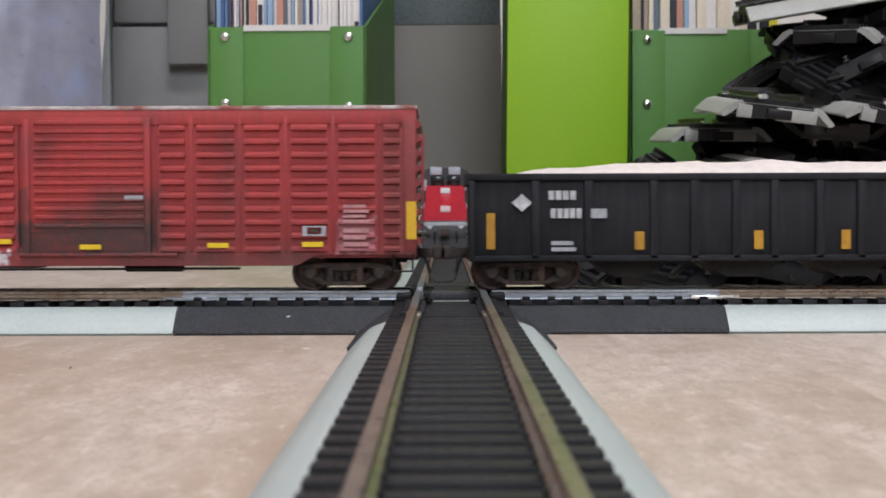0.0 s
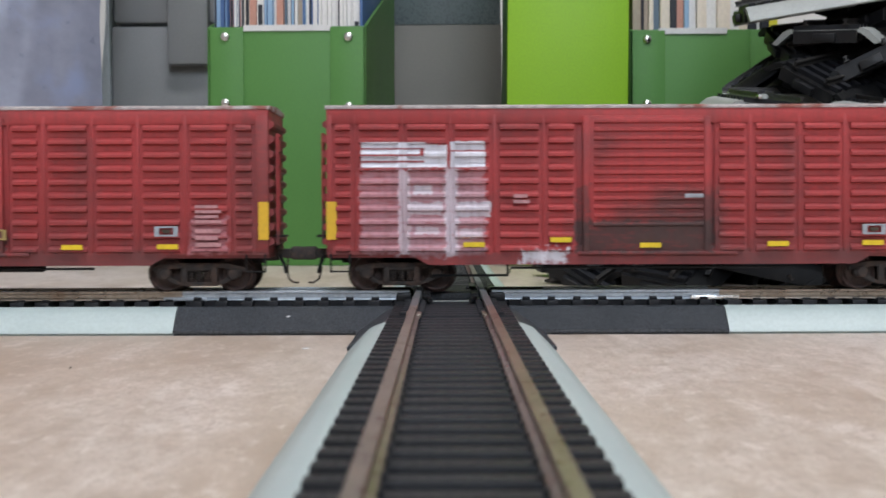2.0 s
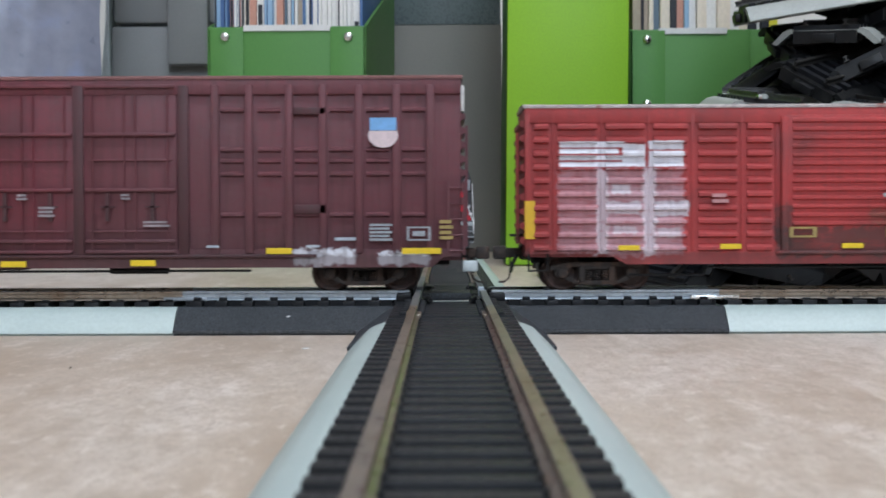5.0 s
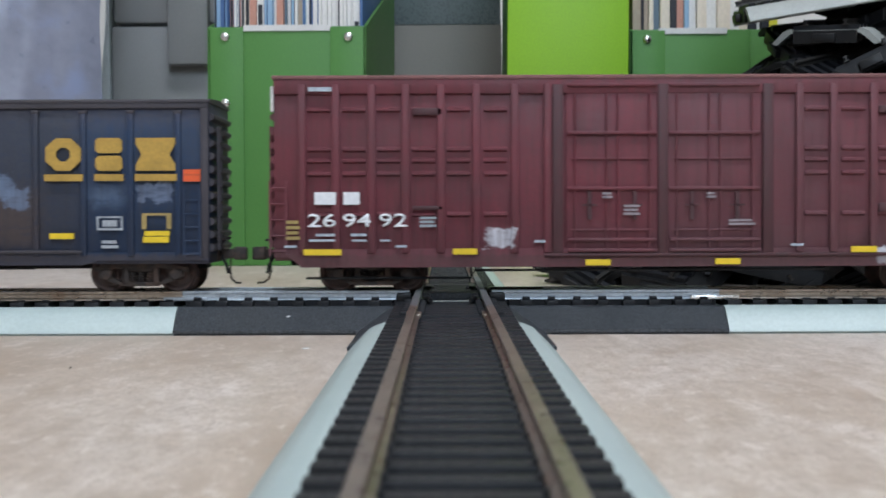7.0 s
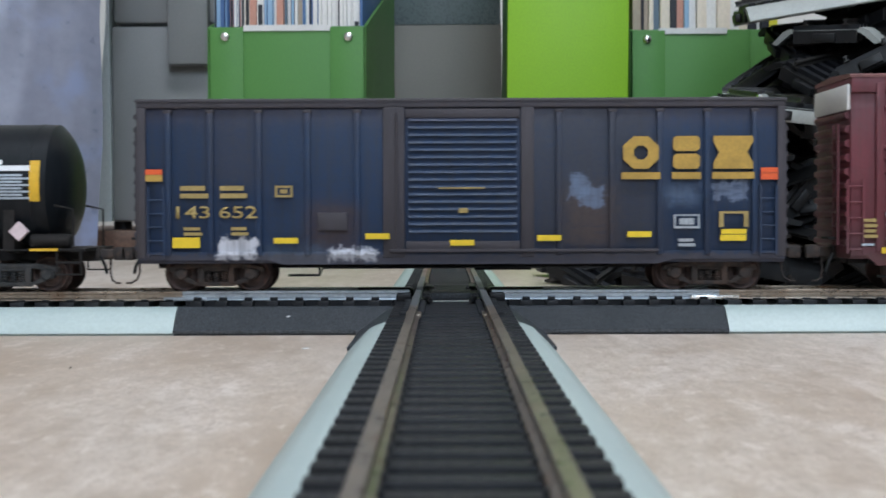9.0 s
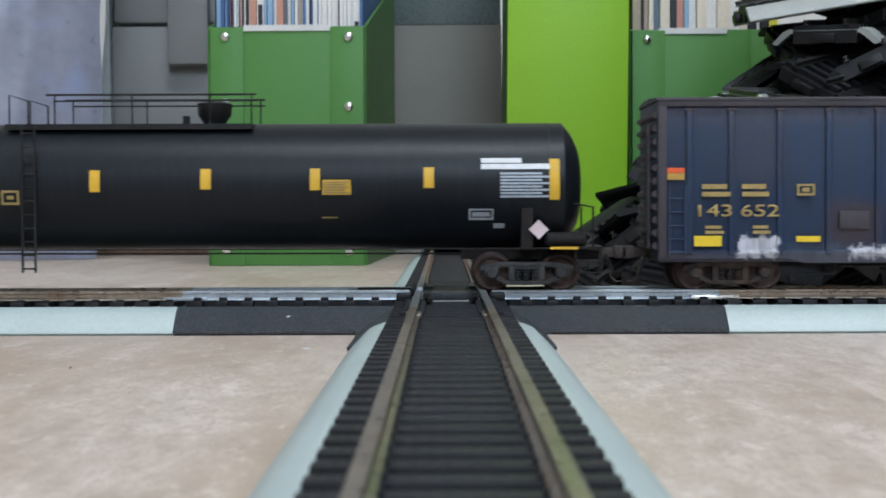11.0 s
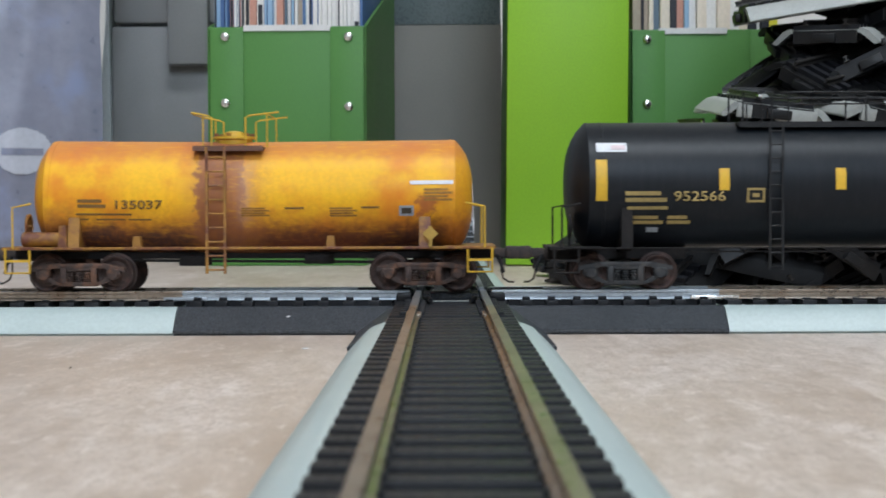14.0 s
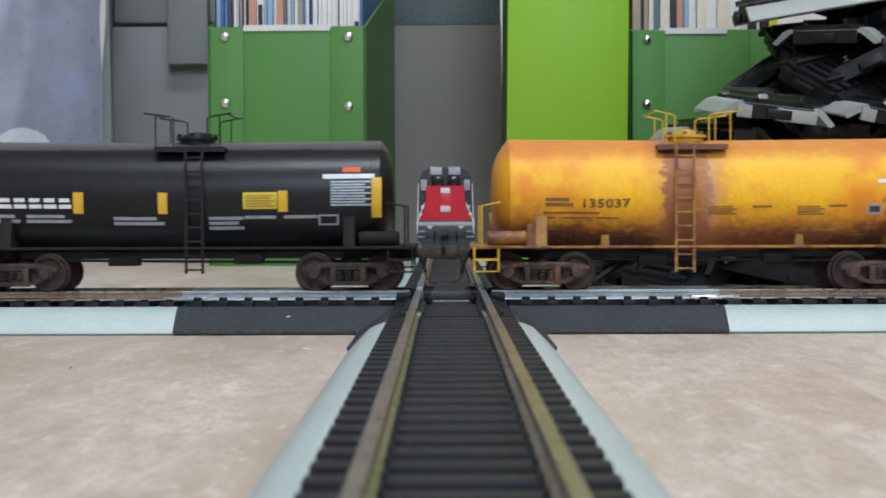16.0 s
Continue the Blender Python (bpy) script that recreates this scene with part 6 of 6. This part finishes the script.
def locomotive():
    """Nose at y = 0, length along +y, z = 0 on the rail top."""
    t = thing("locomotive", "red and dark grey diesel locomotive standing on the track", "locomotive", m=pose(-0.0012, 0.4, RAIL_TOP * MM))
    part("nose", Geo().prism([(-10.8, 16.5), (10.8, 16.5), (10.8, 35.0), (10.2, 35.6), (-10.2, 35.6), (-10.8, 35.0)], "y", 8, 30), M_LOCORED, t, "flat glossy red nose")
    part("nose_door", Geo().box(-3.5, 3.5, 7.4, 8.1, 18, 33, 0.3), M_LOCORED, t)
    part("nose_band", Geo().prism([(-14.4, 16.2), (14.4, 16.2), (14.2, 17.4), (10.9, 26.4), (-10.9, 26.4), (-14.2, 17.4)], "y", 6.3, 9.0), M_LOCORED, t, "red front panel widening downwards")
    part("cab", Geo().prism([(-15, 16), (15, 16), (15, 39), (13.2, 44.2), (9.0, 46.2), (-9.0, 46.2), (-13.2, 44.2), (-15, 39)], "y", 30, 56), M_LOCOGREY, t, "dark grey cab with rounded roof")
    for s in (-1, 1):
        part("cab_window", Geo().box(s * 0.9, s * 8.3, 29.2, 30.2, 36.0, 41.4, 0.4), M_WINDOW, t, "dark cab window")
        part("window_frame", Geo().box(s * 0.5, s * 9.0, 29.7, 30.1, 35.6, 41.9, 0.4), M_LOCOGREY, t)
        part("side_window", Geo().box(s * 10.5, s * 14.2, 29.6, 30.2, 33.0, 39.5, 0.4), M_GREYDECAL, t, "grey side window")
        part("number_board", Geo().box(s * 1.9, s * 8.7, 28.6, 30.4, 42.2, 46.6, 0.4), M_PALEBLUE, t, "pale number board")
        part("ditch_light", Geo().lathe([(0, 1.7), (-1.2, 1.7), (-1.5, 1.2), (-1.6, 0.1)], "y", (s * 8.6, 4.9, 13.2), 16), M_WHITE, t, "pale ditch light")
        part("handrail", Geo().tube([(s * 15.6, 3, 9), (s * 15.6, 3, 15), (s * 12.0, 6, 25), (s * 11.8, 20, 26)], 0.3), M_WHITE, t, "white bent handrail")
        part("handrail", Geo().tube([(s * 15.8, 10, 12), (s * 15.0, 12, 37)], 0.28), M_WHITE, t, "white bent handrail")
        part("side_window_frame", Geo().box(s * 9.9, s * 14.9, 29.8, 30.3, 32.4, 40.2, 0.4), M_BLACK, t, "black window surround")
        part("step_edge", Geo().box(s * 12.2, s * 16.2, 5.6, 6.4, 13.9, 16.0, 0.2), M_WHITE, t, "white edge marking")
        for z in (19.0, 23.0):
            part("nose_mark", Geo().box(s * (12.9 - (z - 19) * 0.3), s * (14.8 - (z - 19) * 0.3), 6.0, 6.6, z, z + 1.6, 0.15), M_WHITE, t, "small white nose mark")
        part("step_well", Geo().box(s * 10.8, s * 15.8, 3, 12, 3.5, 12, 0.4), M_LOCOGREY, t, "step well")
        for z in (4.0, 7.0, 10.0):
            part("step", Geo().box(s * 11.2, s * 15.6, 1.6, 4, z, z + 0.5), M_LIGHTGREY, t)
    part("light_block", Geo().box(-2.6, 2.6, 7.0, 9, 31.4, 34.5, 0.2), M_WHITE, t, "white marking block")
    part("light_block", Geo().box(-2.8, 2.8, 5.9, 7, 21.0, 24.4, 0.2), M_PINK, t, "pale marking block")
    part("pilot", Geo().box(-15, 15, 3.5, 9, 5, 13.5, 0.8), M_LOCOGREY, t, "dark grey pilot beam")
    part("plow", Geo().prism([(-13, 1.2), (13, 1.2), (14.5, 6.0), (-14.5, 6.0)], "y", 1.6, 4.0), M_LOCOGREY, t, "dark snow plough")
    part("deck", Geo().box(-15.8, 15.8, 4, 178, 13.4, 16.2, 0.4), M_LOCOGREY, t)
    part("deck_edge", Geo().box(-15.9, 15.9, 3.3, 4.2, 13.3, 15.4, 0.2), M_LIGHTGREY, t)
    part("coupler", Geo().box(-2.0, 2.0, -4, 4, 8.2, 11.4, 0.6).box(-2.8, 2.2, -6, -2.5, 7.8, 11.8, 0.7), M_TRUCK, t, "dark knuckle coupler")
    for s in (-1, 1):
        part("air_hose", Geo().tube([(s * 6, 3.2, 10), (s * 6.4, 1.8, 7), (s * 6.0, 2, 4)], 0.7), M_BLACK, t, "black air hose")
    part("long_hood", Geo().prism([(-10, 16), (10, 16), (10, 41), (8, 43.5), (-8, 43.5), (-10, 41)], "y", 56, 172), M_LOCORED, t, "long red hood")
    part("fuel_tank", Geo().box(-14, 14, 65, 115, 4, 13, 2), M_LOCOGREY, t)
    for y in (32, 146):
        g = Geo()
        for s in (-1, 1):
            g.box(s * 11.5, s * 13.5, y - 24, y + 24, 3, 8, 0.6)
        g.box(-11, 11, y - 4, y + 4, 6, 12)
        tr = part("truck", g, M_UNDER, t, "dark six-wheel truck")
        for e in (-16, 0, 16):
            w = part("wheelset", WHEELSET, None, tr, at=(0, y + e, 5.0))
            w.rotation_euler = (0, 0, radians(90))
    return t


locomotive()

# -- scraps lying about --
for name, label, mat_, m in (("lint_scrap", "tiny white lint scrap on the black crossing", M_WHITE, pose(-0.043, -0.0205, 0.0047, 35, 0, 20) @ Matrix.Scale(0.6, 4)), ("paper_scrap", "tiny pale paper scrap on the floor", M_PAPER, pose(-0.0345, -0.062, 0.0, 0, 0, 25)),
                             ("crumb", "tiny dark crumb on the floor", M_BLACK, pose(-0.0798, -0.102, 0.0) @ Matrix.Scale(0.6, 4))):
    s = thing(name, label, "scrap", m=m)
    part("body", Geo().prism([(-0.9, -0.2), (0.1, -0.35), (1.0, 0.1), (0.5, 0.4), (-0.7, 0.3)] if name != "crumb" else [(-0.3, -0.3), (0.3, -0.3), (0.35, 0.2), (0, 0.4), (-0.3, 0.2)], "z", 0.02, 0.3), mat_, s)


# ---- movement: the whole train rolls to +x at a slowly changing pace ----
STEP = 0.5
PACE = [34.9, 36.9, 38.7, 38.1, 38.3, 38.4, 40.2, 41.5, 42.0, 40.2, 38.6, 38.0, 39.0, 39.5, 39.5, 39.3, 37.9, 36.6, 36.0, 34.2, 33.9, 34.5, 35.7, 35.7, 34.1, 32.4, 30.3, 30.5, 30.3, 31.3, 31.5, 32.1]
RUN = [0.0]
for p in PACE:
    RUN.append(RUN[-1] + p)


def run_at(t):
    """Millimetres rolled since the start."""
    k = min(int(t / STEP), len(PACE) - 1)
    u = t / STEP - k
    s0 = (PACE[max(k - 1, 0)] + PACE[k]) / 2
    s1 = (PACE[k] + PACE[min(k + 1, len(PACE) - 1)]) / 2
    a, b = RUN[k], RUN[k + 1]
    return a * (2 * u ** 3 - 3 * u ** 2 + 1) + b * (3 * u ** 2 - 2 * u ** 3) + s0 * (u ** 3 - 2 * u ** 2 + u) + s1 * (u ** 3 - u ** 2)


def motions():
    # each car's middle at a known moment
    known = ((car_h, 0.0, 93.5), (car_a, 1.5, 15.2), (car_b, 3.5, -17.7), (car_m, 6.5, 16.0),
             (car_c, 9.0, 2.8), (car_u, 12.0, 5.9), (car_y, 14.5, -23.6), (car_t, 16.0, -73.2))
    times = [k * 0.25 for k in range(65)]
    for car, t0, x0 in known:
        walk(car, [(t, pose((x0 + run_at(t) - run_at(t0)) * MM, 0, RAIL_TOP * MM)) for t in times])
    turns = [k / 15 for k in range(241)]
    for w, e in WHEELS:
        walk(w, [(t, pose(e * MM, 0, 0.0048, 0, math.degrees(run_at(t) / 4.8), 0)) for t in turns])


motions()
